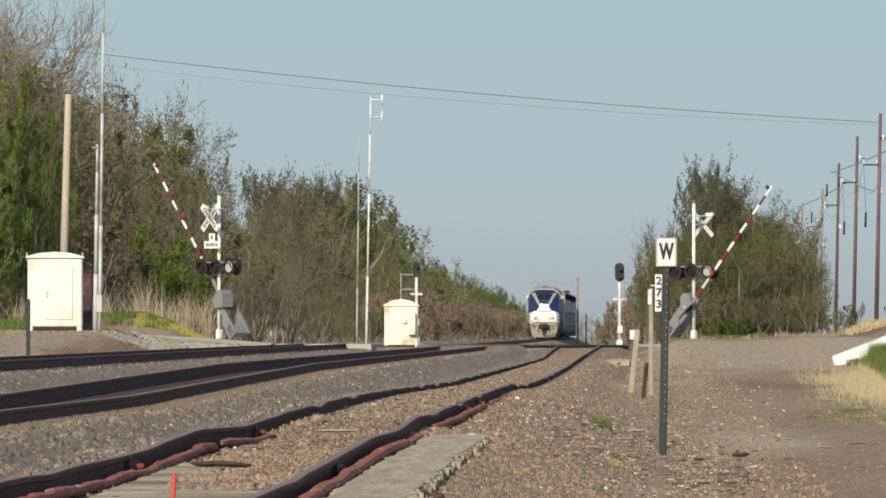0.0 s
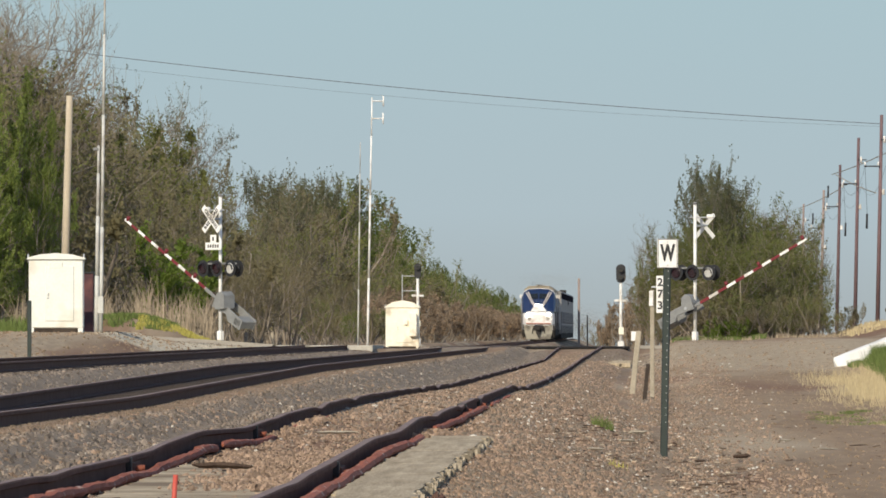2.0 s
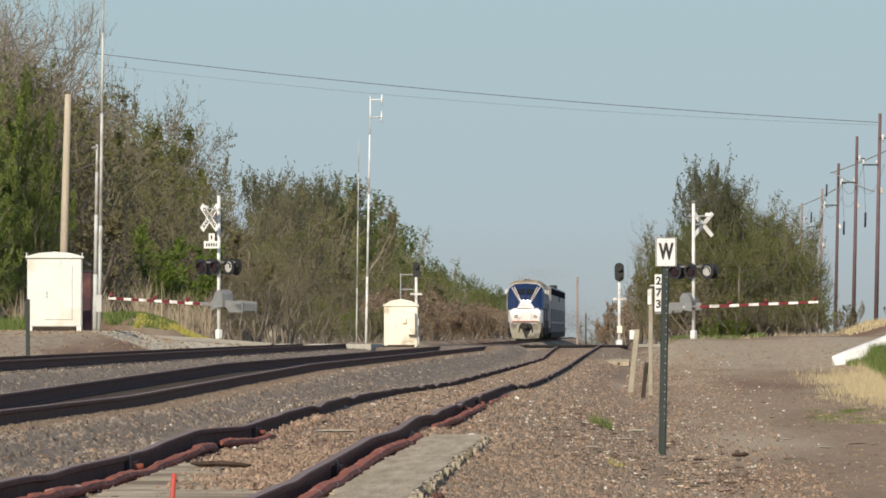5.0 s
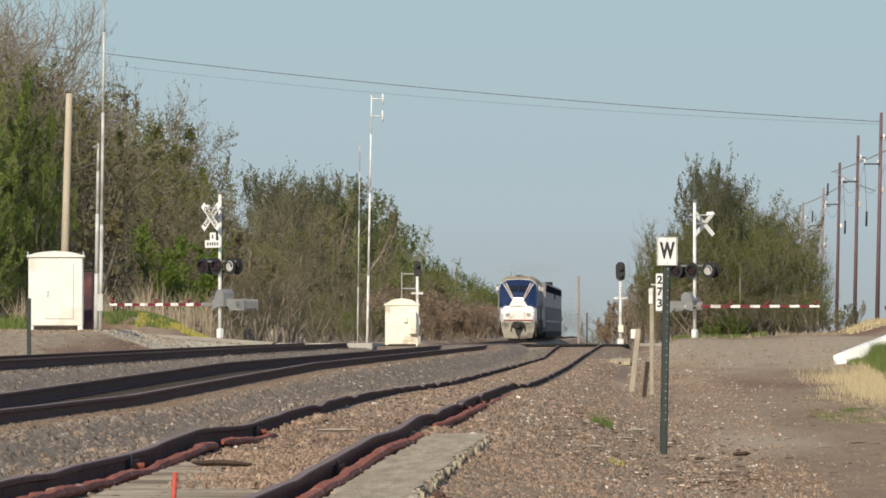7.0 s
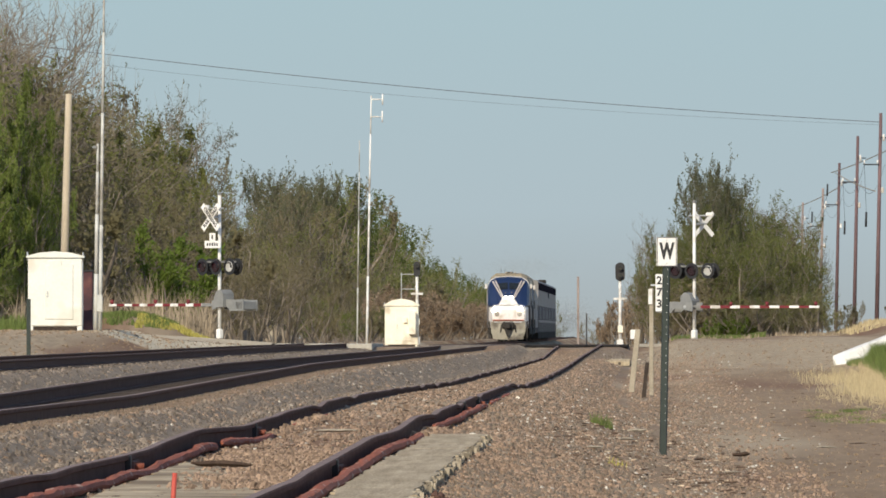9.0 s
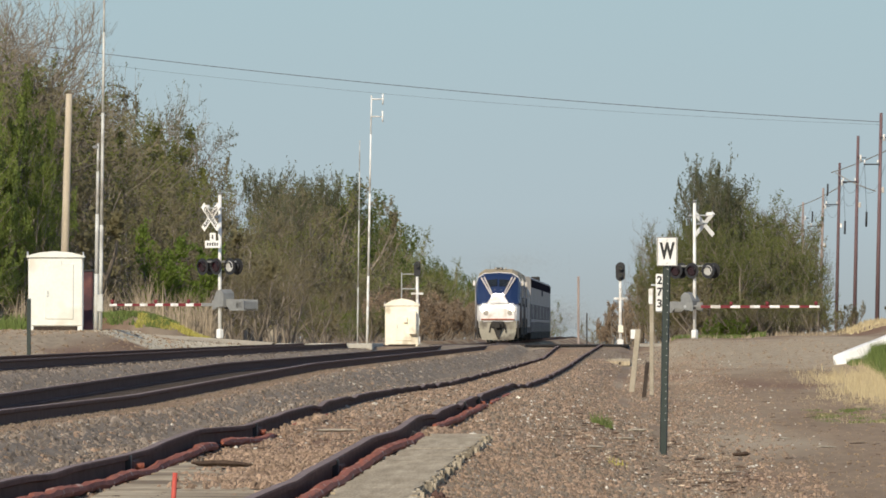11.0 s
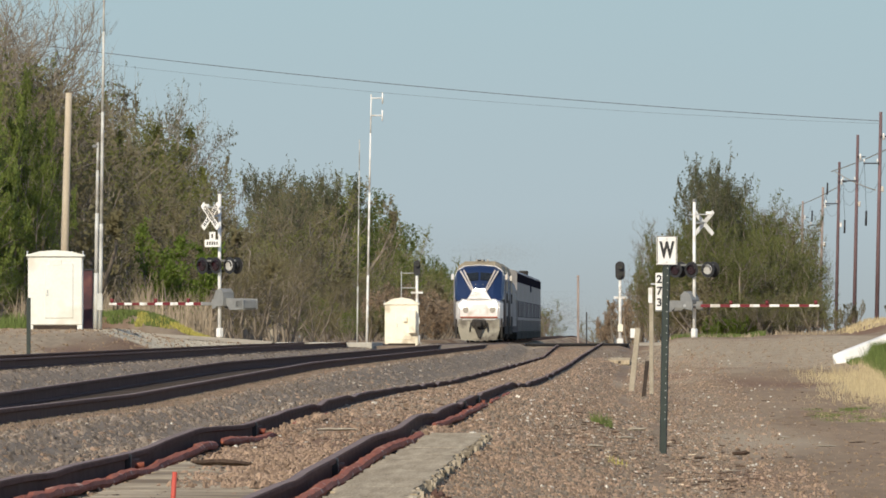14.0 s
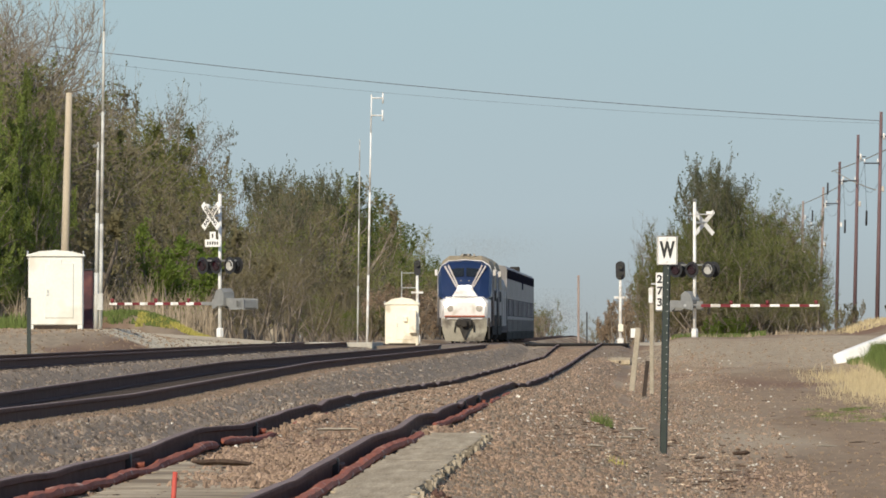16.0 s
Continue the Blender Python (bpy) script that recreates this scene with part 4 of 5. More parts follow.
def passenger_car():
    t = thing("passenger_car", "silver two-level passenger car with dark upper band", "rail car", group="train")
    part("body", loft([car_section(1.53, 0.6, 4.79, y, 0.5, 0.26) for y in (0.35, 26.3)]), TRAIN_SILVER, t)
    for k in (-1, 1):
        band = part("window_band", box((0.03, 25.6, 0.58), (k * 1.53, 13.3, 4.2), 0.01), TRAIN_NAVY, t, "dark upper window band")
        low = part("lower_band", box((0.03, 24.6, 1.06), (k * 1.53, 13.2, 2.14), 0.01), GLASS_SIDE, t, "dark lower window band")
        skirt = part("lower_panel", box((0.03, 24.4, 0.78), (k * 1.53, 13.2, 1.0), 0.01), TRAIN_DARK, t, "darker lower side")
        for i in range(11):
            part("window", box((0.02, 1.6, 0.5), (k * 1.546, 2.4 + i * 2.1, 4.2), 0.01), GLASS_SIDE, band)
        for y, w in ((1.6, 2.6), (9.2, 2.2), (14.6, 3.0), (20.4, 2.2)):
            part("window_post", box((0.05, w, 1.0), (k * 1.54, y, 2.14), 0.01), TRAIN_SILVER, low)
        for i in range(4):
            part("rib", box((0.05, 1.9, 0.7), (k * 1.545, 3.2 + i * 6.2, 1.02), 0), TRAIN_SILVER, skirt)
        part("belt_rail", box((0.05, 25.4, 0.09), (k * 1.54, 13.3, 1.5), 0.01), TRAIN_SILVER, t)
    part("diaphragm", box((1.5, 0.7, 2.6), (0, 0.05, 3.1), 0.05), TRAIN_DARK, t)
    part("underframe", box((3.06, 24.6, 0.62), (0, 13.2, 0.44), 0.05), TRAIN_DARK, t)
    for k in (-0.5, 0.5):
        part("roof_vent", box((0.5, 0.9, 0.12), (k, 5, 4.83), 0.02), TRAIN_GREY, t)
    for y in (3.4, 22.4):
        bogie(y, t)
    return t


loco_front = locomotive("silver and blue passenger locomotive with lit headlights")
loco_second = copy_thing(loco_front, pose(0, 0, 0))
loco_second["label"] = "silver and blue second locomotive coupled behind the first"
TRAIN = [(loco_front, 0.0), (loco_second, 22.0), (baggage_car(), 44.0)]
coach = passenger_car()
TRAIN.append((coach, 71.0))
for i in range(1, 6):
    TRAIN.append((copy_thing(coach, pose(0, 0, 0)), 71.0 + 26.9 * i))
diner = TRAIN[6][0]
diner["label"] = "silver two-level passenger car with a dark side panel and roof unit"
# dark panel added where the dark gap between two cars would show
part("side_hatch", box((0.06, 5.0, 0.5), (1.545, 4.0, 3.72), 0.01), TRAIN_NAVY, diner, "dark panel in place of the gap between cars")
part("roof_unit", box((0.7, 3.0, 0.34), (1.0, 3.5, 4.86), 0.06), TRAIN_DARK, diner, "dark unit on the roof edge")


# ---- plants ----
def tube(V, F, pts, radii, n):
    start = len(V)
    for i, p in enumerate(pts):
        d = (pts[min(i + 1, len(pts) - 1)] - pts[max(i - 1, 0)]).normalized()
        a = d.orthogonal().normalized()
        b = d.cross(a)
        for k in range(n):
            w = 2 * math.pi * k / n
            V.append(tuple(p + (a * math.cos(w) + b * math.sin(w)) * radii[i]))
    for i in range(len(pts) - 1):
        for k in range(n):
            j = (k + 1) % n
            F.append((start + i * n + k, start + i * n + j, start + (i + 1) * n + j, start + (i + 1) * n + k))


def make_tree(name, label, seed, h, stems, leaf, leaves, leaf_size, kids=(7, 6, 5), lean=0.25, low=0.2, wide=0.85, up=0.3, twig=0.012):
    """A tree of tapered stems that fork three times; twigs and leaves make the crown."""
    rnd = random.Random(seed)
    t = thing(name, label, "tree" if name != "shrub" else "shrub")
    tv, tf, cv, cf, lv, lf = [], [], [], [], [], []

    def shaky(d, amount):
        return (d + Vector((rnd.gauss(0, amount), rnd.gauss(0, amount), rnd.gauss(0, amount)))).normalized()

    reach = 0.50 * h

    def grow(p, d, length, r, level):
        n = (4, 4, 2, 1)[level]
        pts, rad = [p], [r]
        for i in range(n):
            d = shaky(d + Vector((0, 0, 0.10)), 0.14)
            if math.hypot(p.x + d.x, p.y + d.y) > reach * (1.0 - 0.35 * max(p.z / h - 0.55, 0)):
                d = Vector((d.x * 0.35 - p.x * 0.03, d.y * 0.35 - p.y * 0.03, d.z + 0.25)).normalized()
                length *= 0.72
            step = length / n
            p = p + d * step
            pts.append(p)
            rad.append(r * (1 - 0.75 * (i + 1) / n))
        if level < 3:
            tube(*((tv, tf) if level < 2 else (cv, cf)), pts, rad, (5, 3, 3)[level])
        else:
            a = d.orthogonal().normalized()
            b, k = d.cross(a), len(cv)
            cv.extend((tuple(pts[0] + a * r), tuple(pts[0] + (b - a * 0.5) * r), tuple(pts[0] - (b + a * 0.5) * r), tuple(pts[-1])))
            cf.extend(((k, k + 1, k + 3), (k + 1, k + 2, k + 3), (k + 2, k, k + 3)))
        if level < 3:
            for k in range(kids[level]):
                u = (low if level == 0 else 0.15) + (1 - (low if level == 0 else 0.15)) * (k + rnd.random()) / kids[level]
                i = min(int(u * n), n - 1)
                q = pts[i].lerp(pts[i + 1], u * n - i)
                side = Vector((rnd.gauss(0, 1), rnd.gauss(0, 1), rnd.gauss(0, 0.45)))
                side = (side - side.project(d)).normalized()
                nd = (d * rnd.uniform(0.45, 1.0) + side * wide + Vector((0, 0, up))).normalized()
                grow(q, nd, length * ((0.62 - 0.30 * u) if level == 0 else 0.55) * rnd.uniform(0.65, 1.15), max(r * 0.5 * (1 - 0.5 * u), twig), level + 1)
        if level >= 2:
            for k in range(leaves if level == 3 else leaves // 2):
                u = rnd.random() * n * 0.999
                q = pts[int(u)].lerp(pts[int(u) + 1], u % 1) + Vector((rnd.gauss(0, 1), rnd.gauss(0, 1), rnd.gauss(0, 1))) * leaf_size * 0.9
                a = Vector((rnd.gauss(0, 1), rnd.gauss(0, 1), rnd.gauss(0.9, 0.8))).normalized()
                b = (a.orthogonal().normalized() + a.cross(Vector((rnd.gauss(0, 1), rnd.gauss(0, 1), 0)))).normalized()
                sz = leaf_size * rnd.uniform(0.65, 1.45)
                s = len(lv)
                lv.extend((tuple(q - a * sz), tuple(q + b * sz * 0.58 + a * sz * 0.2), tuple(q - b * sz * 0.58 + a * sz * 0.9)))
                lf.append((s, s + 1, s + 2))

    for k in range(stems):
        w = 2 * math.pi * (k + rnd.random() * 0.6) / stems
        off = Vector((math.cos(w), math.sin(w), 0))
        grow(off * 0.25 * (stems > 1), (Vector((0, 0, 1)) + off * lean * (stems > 1)).normalized(), h * rnd.uniform(0.75, 1.0), 0.016 * h + 0.02, 0)
    meshed("trunk", tv, tf, BARK, t, smooth=True)
    s = len(cv)
    verts = cv + lv
    faces = cf + [tuple(i + s for i in f) for f in lf]
    meshed("crown", verts, faces, (TWIG, leaf), t, [0] * len(cf) + [1] * len(lf))
    top = float(np.percentile(np.array([v[2] for v in verts]), 99.0))
    return t, top


KINDS = {
    "olive": make_tree("tree", "budding olive-green hedgerow tree with many stems", 11, 10, 3, LEAF_OLIVE, 8, 0.096, (7, 5, 5)),
    "olive_b": make_tree("tree", "budding olive-green hedgerow tree with open crown", 23, 10, 3, LEAF_OLIVE, 8, 0.096, (6, 6, 5), low=0.10),
    "green": make_tree("tree", "fresh green leafy tree in the hedgerow", 37, 10, 3, LEAF_YOUNG, 34, 0.085, (7, 5, 5), low=0.06),
    "brown": make_tree("tree", "brown thicket tree with few leaves", 41, 9, 3, LEAF_BROWN, 8, 0.065, (7, 6, 5), low=0.08),
    "leafy": make_tree("tree", "dense olive-green thicket tree with many stems", 29, 10, 3, LEAF_THICKET, 12, 0.092, (6, 5, 5), low=0.05),
    "open": make_tree("tree", "grey open tree with sparse dark young leaves", 59, 12, 2, LEAF_GREY, 4, 0.085, (7, 7, 6), 0.3, 0.3, 0.9, 0.15, 0.017),
    "tuft": make_tree("tree", "slender tree with a tuft of dark young leaves", 61, 10, 2, LEAF_GREY, 15, 0.075, (6, 6, 5), 0.2, 0.35, 0.8, 0.25),
    "bare": make_tree("tree", "bare grey-brown tree with fine branches", 53, 12, 3, LEAF_BUD, 3, 0.032, (8, 7, 6), 0.3, 0.3, 1.0, 0.1, 0.013),
    "far_olive": make_tree("tree", "distant olive-green hedgerow tree", 83, 10, 3, LEAF_OLIVE, 9, 0.11, (5, 5, 4), low=0.08),
    "far_brown": make_tree("tree", "distant brown hedgerow tree with few leaves", 85, 10, 3, LEAF_BROWN, 9, 0.09, (5, 5, 4), low=0.08),
    "far_green": make_tree("tree", "distant fresh green hedgerow tree", 89, 10, 3, LEAF_MID, 14, 0.10, (6, 5, 4), low=0.08),
    "shrub": make_tree("shrub", "low brown brush at the foot of the trees", 67, 3, 4, LEAF_BROWN, 7, 0.056, (5, 4, 4), 0.6, 0.05),
    "russet_shrub": make_tree("shrub", "low russet-brown brush beside the main line", 77, 3, 4, LEAF_RUSSET, 7, 0.08, (5, 4, 3), 0.6, 0.05),
    "green_shrub": make_tree("shrub", "low fresh green bush under the trees", 71, 3.4, 5, LEAF_GREEN, 20, 0.06, (5, 5, 4), 0.6, 0.05),
}
used = set()


def plant(kind, x, y, h, turn, stretch=1.0, group="hedgerow trees"):
    ob, top = KINDS[kind]
    k = h / top
    stretch = stretch * 1.12
    m = pose(x, y, z_at(x, y) - 0.1, 0, 0, turn) @ Matrix.Diagonal((k * stretch, k * stretch, k, 1))
    if kind in used:
        ob = copy_thing(ob, m @ Matrix.Diagonal((1 / ob.scale.x, 1 / ob.scale.y, 1 / ob.scale.z, 1)))
    else:
        used.add(kind)
        ob.matrix_basis = m
    ob["group"] = group
    return ob


HEDGE_TOP = [(475, 12.2), (516, 12.6), (595, 13.2), (651, 12.7), (682, 11.3), (705, 9.2), (730, 7.9), (770, 7.2), (822, 7.4), (850, 9.0),
             (885, 12.5), (963, 13.9), (1056, 13.5), (1222, 11.7), (1377, 10.3), (1624, 9.8), (1844, 9.4), (2053, 8.6), (2300, 8.4), (2500, 7.0)]


def hedgerow():
    rnd = random.Random(5)
    y = 452.0
    while y < 2450:
        h = float(np.interp(y, [a for a, b in HEDGE_TOP], [b for a, b in HEDGE_TOP]))
        kinds = ["olive", "olive_b", "brown", "olive_b", "brown", "brown"] if y < 800 else ["olive", "olive_b", "brown", "brown"] if y < 900 else ["far_brown", "far_olive", "far_olive", "far_brown"] if y < 1000 else ["far_green", "far_olive", "far_green", "far_olive"]
        edge = 600 < y < 725
        plant(rnd.choice(kinds), -29.8 + rnd.uniform(-2, 1.5) - 1.6 * edge, y, h * rnd.uniform(0.86 if y < 950 else 0.93, 1.0) + 0.25, rnd.uniform(0, 360), rnd.uniform(0.85, 1.1) * (0.78 if edge else 1))
        if y < 760:
            plant(rnd.choice(["far_olive", "far_olive", "far_brown"]), -33.5 + rnd.uniform(-1.5, 1.5), y + rnd.uniform(-3, 3), h * rnd.uniform(0.75, 0.92), rnd.uniform(0, 360), 1.1)
        if y < 1300:
            plant(rnd.choice(["shrub", "far_olive", "far_brown"]), -25.5 + rnd.uniform(-1.2, 1), y + rnd.uniform(-3, 3), h * rnd.uniform(0.3, 0.5), rnd.uniform(0, 360), 1.1, "brush under the hedgerow")
        y += y * (0.0145 if y < 950 else 0.016)
    for x, y, h in ((-31.6, 506, 16.0), (-30.4, 517, 16.4), (-31.4, 526, 16.4), (-31.0, 538, 15.8), (-31.4, 550, 15.0), (-30.0, 524, 15.8), (-30.6, 533, 16.0), (-30.8, 560, 14.8), (-31.2, 512, 16.4)):
        plant("bare", x, y, h, rnd.uniform(0, 360), 0.72)
    for x, y, h in ((-31.2, 640, 15.0), (-30.8, 664, 15.0), (-29.8, 684, 15.0), (-29.8, 696, 15.0), (-29.8, 708, 14.6), (-29.7, 719, 14.2), (-29.7, 730, 13.6)):
        plant("open", x, y, h, rnd.uniform(0, 360), 0.55)
    y = 640.0
    while y < 880:
        plant(rnd.choice(["shrub", "far_green", "far_olive"]), -19.4 + rnd.uniform(-1.6, 0.8), y, rnd.uniform(1.4, 2.8), rnd.uniform(0, 360), 1.1, "brush beside the main line")
        y += y * 0.024
    while y < 1900:
        plant("russet_shrub", -18.6 + rnd.uniform(-1.6, 0.8), y, rnd.uniform(1.6, 2.9) * (1.25 if y > 900 else 1 if y > 760 else 0.6), rnd.uniform(0, 360), 1.3, "brush beside the main line")
        y += y * 0.022
    for y in (870, 884, 900, 924, 948, 975, 1003, 1034, 1066):
        h = float(np.interp(y, [a for a, b in HEDGE_TOP], [b for a, b in HEDGE_TOP]))
        plant("tuft", -30.0 + rnd.uniform(-1, 1), y, h * rnd.uniform(0.98, 1.05) + 0.3, rnd.uniform(0, 360), 0.6)
    for x, y, h in ((-27.4, 462, 8.0), (-27.0, 470, 9.0), (-26.6, 466, 7.0)):
        plant("bare", x, y, h, rnd.uniform(0, 360), 0.8, "brush under the hedgerow")
    y = 498.0
    while y < 700:
        plant(rnd.choice(["far_brown", "brown", "far_olive"]), -26.8 + rnd.uniform(-1, 1), y, rnd.uniform(6.0, 9.5), rnd.uniform(0, 360), 0.9, "brush under the hedgerow")
        y += 13
    y = 820.0
    while y < 2300:
        plant("russet_shrub", -21.4 + rnd.uniform(-1.4, 1.0), y, rnd.uniform(3.0, 4.6), rnd.uniform(0, 360), 1.1, "brush beside the main line")
        y += y * 0.03
    for x, y, h, k in ((-27.4, 446, 11.8, 0.52), (-27.0, 454, 11.0, 0.50), (-26.7, 440, 8.6, 0.52), (-26.2, 446, 6.6, 0.55), (-26.4, 436, 5.2, 0.6), (-26.2, 452, 10.6, 0.44), (-25.4, 456, 9.2, 0.42), (-25.3, 450, 7.0, 0.5), (-25.0, 462, 7.6, 0.42)):
        plant("green", x, y, h, rnd.uniform(0, 360), k)
    for x, y, h in ((-16.4, 1650, 6.6), (-15.2, 1690, 5.0), (-17.2, 1610, 5.2), (-13.9, 2600, 9.0), (-12.4, 2640, 7.6), (-14.9, 2560, 7.2)):
        plant("far_brown" if y > 2000 else "far_olive", x, y, h, rnd.uniform(0, 360), 0.9, "distant trees beyond the rise")
    y = 472.0
    while y < 1000:
        h = float(np.interp(y, [a for a, b in HEDGE_TOP], [b for a, b in HEDGE_TOP]))
        plant(rnd.choice(["far_brown", "far_olive", "brown", "far_brown"]), -23.4 + rnd.uniform(-1, 0.8), y, h * rnd.uniform(0.38, 0.55), rnd.uniform(0, 360), 1.0, "brush under the hedgerow")
        y += y * 0.024
    for x, y, h in ((-17.4, 462, 3.0), (-16.9, 478, 3.4), (-17.8, 490, 4.0), (-17.2, 505, 3.8), (-18.4, 474, 3.4), (-19.6, 482, 4.4), (-17.4, 530, 4.2), (-18.4, 548, 4.6), (-17.0, 560, 3.6)):
        plant(rnd.choice(["shrub", "far_brown", "brown"]), x, y, h, rnd.uniform(0, 360), 0.9, "brush under the hedgerow")
    plant("green_shrub", -19.95, 466, 4.7, 160, 0.9, "brush under the hedgerow")
    for x, y, h, k in ((0.5, 566, 4.8, "leafy"), (4.0, 572, 7.8, "leafy"), (4.4, 566, 7.2, "leafy"), (3.3, 570, 7.8, "leafy"), (5.4, 560, 6.2, "leafy"), (6.6, 566, 5.8, "leafy"),
                       (2.5, 575, 7.0, "leafy"), (1.5, 560, 5.8, "leafy"), (5.8, 572, 6.3, "brown"), (7.0, 560, 4.4, "leafy"), (1.1, 574, 5.8, "leafy"), (2.3, 558, 6.4, "leafy")):
        plant(k, x, y, h, rnd.uniform(0, 360), 0.5 if h > 7.5 else 0.8, "thicket beyond the road")
    for x, y, h in ((2.2, 570, 9.4), (2.8, 571, 8.6), (3.3, 572, 8.9), (3.7, 568, 8.3), (3.0, 566, 8.2), (2.5, 574, 8.4)):
        plant("tuft", x, y, h, rnd.uniform(0, 360), 0.52, "thicket beyond the road")
    for x, y, h in ((5.4, 584, 7.0), (6.1, 580, 6.8), (6.7, 582, 6.4), (7.4, 580, 5.6), (-0.2, 578, 6.0), (0.4, 582, 6.6), (7.9, 582, 4.6), (4.6, 584, 7.4)):
        plant("bare", x, y, h, rnd.uniform(0, 360), 0.62, "thicket beyond the road")
    for x, y, h in ((1.9, 578, 6.2), (4.4, 580, 7.0), (5.4, 578, 6.4), (6.4, 580, 5.6), (7.2, 576, 5.0), (3.0, 582, 7.2), (0.9, 580, 5.4), (4.6, 556, 5.6),
                    (2.0, 584, 6.6), (3.8, 586, 7.4), (5.2, 584, 7.0), (6.2, 585, 6.2), (4.0, 552, 5.2), (2.9, 554, 5.4), (0.3, 577, 4.8)):
        plant(rnd.choice(["far_olive", "far_olive", "leafy"]), x, y, h, rnd.uniform(0, 360), 0.95, "thicket beyond the road")
    for k in range(11):
        x = -0.4 + 0.7 * k
        plant(rnd.choice(["leafy", "far_olive", "leafy", "brown"]), x + 0.6, 562 + rnd.uniform(-8, 12), rnd.uniform(3.6, 5.2) * (1 if 1 < k < 10 else 0.8), rnd.uniform(0, 360), 1.0, "thicket beyond the road")
    for x, y, h in ((-0.7, 572, 4.4), (-0.2, 566, 5.0), (0.3, 570, 5.6), (0.7, 575, 6.0)):
        plant("leafy" if h > 4.8 else "brown", x, y, h, rnd.uniform(0, 360), 0.5, "thicket beyond the road")
    for k in range(12):
        plant(rnd.choice(["far_olive", "far_brown", "leafy"]), 0.8 + 0.55 * k, 566 + rnd.uniform(-5, 8), rnd.uniform(3.4, 5.0), rnd.uniform(0, 360), 0.9, "thicket beyond the road")
    for x, y, h in ((-2.9, 668, 2.6), (-2.3, 660, 3.2), (-1.7, 672, 3.6), (-1.1, 655, 3.8), (-2.6, 690, 3.2), (-1.4, 640, 3.2)):
        plant(rnd.choice(["russet_shrub", "far_brown"]), x, y, h, rnd.uniform(0, 360), 0.8, "thicket beyond the road")
    for x, y, h in ((2.6, 546, 1.1), (3.2, 547, 1.3), (3.8, 546, 1.2), (4.4, 547, 1.0)):
        plant("green_shrub", x, y, h, rnd.uniform(0, 360), 1.2, "thicket beyond the road")
    for x in np.arange(3.6, 8.0, 0.36):
        plant(rnd.choice(["leafy", "far_brown", "far_olive"]), float(x), 548 + rnd.uniform(-2, 2), rnd.uniform(1.5, 2.6), rnd.uniform(0, 360), 1.3, "thicket beyond the road")
    for x, y, h in ((9.3, 560, 1.1), (10.2, 590, 1.3), (8.5, 556, 1.4), (11.8, 566, 1.0)):
        plant("shrub", x, y, h, rnd.uniform(0, 360), 0.9, "thicket beyond the road")
    for x in np.arange(0.0, 7.7, 0.5):
        plant(rnd.choice(["shrub", "far_olive", "shrub", "far_brown"]), float(x), 552 + rnd.uniform(-4, 4), rnd.uniform(1.6, 3.4), rnd.uniform(0, 360), 1.2, "thicket beyond the road")


hedgerow()


def blades(name, label, category, n, area, height, width, material, seed, clumps=0):
    """Upright blades of grass or stalks, joined; area gives x, y from two random numbers."""
    rs = np.random.RandomState(seed)
    u, v = rs.rand(n), rs.rand(n)
    if clumps:
        pick = rs.randint(0, clumps, n)
        u = 1 - abs(1 - abs(rs.rand(clumps)[pick] + rs.randn(n) * 0.035))
        v = 1 - abs(1 - abs(rs.rand(clumps)[pick] + rs.randn(n) * 0.035))
    x, y = area(u, v)
    z = land(x, y)
    h = height[0] + (height[1] - height[0]) * rs.rand(n) ** 1.5
    lean = rs.randn(n) * 0.22
    lean_y = rs.randn(n) * 0.22
    w = width * (0.6 + 0.8 * rs.rand(n))
    verts = np.empty((n, 5, 3))
    for k, (s, t) in enumerate(((-1, 0), (1, 0), (0.7, 0.55), (-0.7, 0.55), (0, 1))):
        verts[:, k, 0] = x + s * w / 2 + lean * h * t * t
        verts[:, k, 1] = y + lean_y * h * t * t
        verts[:, k, 2] = z - 0.03 + h * t
    faces = [f for i in range(0, n * 5, 5) for f in ((i, i + 1, i + 2, i + 3), (i + 3, i + 2, i + 4))]
    return tagged(meshed(name, verts.reshape(-1, 3).tolist(), faces, material), label, category, kind="stuff")


blades("dry_reeds", "tall pale dry stalks in front of the hedgerow", "reeds", 1700, lambda u, v: (-24.5 + 6.9 * u, 428 + 22 * v), (0.4, 2.2), 0.034, REED, 3, 60)
blades("roadside_weeds", "yellow-green flowering weeds beside the gravel road", "weeds", 5200, lambda u, v: (-18.9 + 2.7 * u, 407.5 + 6 * v + 2 * u), (0.05, 0.24), 0.035, WEED, 4, 60)
blades("hut_grass", "short green grass behind the hut", "grass", 4000, lambda u, v: (-26 + 5.2 * u, 372 + 28 * v), (0.2, 0.7), 0.04, GRASS, 14)
blades("verge_grass", "green grass under the trees", "grass", 6000, lambda u, v: (-21.2 + 3.4 * u, 408 + 11 * v), (0.05, 0.3), 0.04, GRASS, 5, 200)
blades("bank_grass_dry", "dry straw-coloured grass on the bank", "grass", 17000, lambda u, v: (4.35 + 0.36 * np.log((u + 0.01) / (1.01 - u)), 203 + 11 * np.log((v + 0.01) / (1.01 - v))), (0.03, 0.24), 0.007, GRASS_DRY, 6, 420)
blades("bank_grass", "fresh green grass on the bank", "grass", 13000, lambda u, v: (4.15 + 2.8 * u + 0.4 * v, 208 + 46 * v), (0.08, 0.44), 0.013, GRASS, 7)
blades("bank_grass_low", "sparse short green grass on the dirt verge", "grass", 7000, lambda u, v: (2.1 + 2.0 * u ** 0.7, 152 + 18 * v), (0.02, 0.07), 0.01, GRASS, 10, 40)
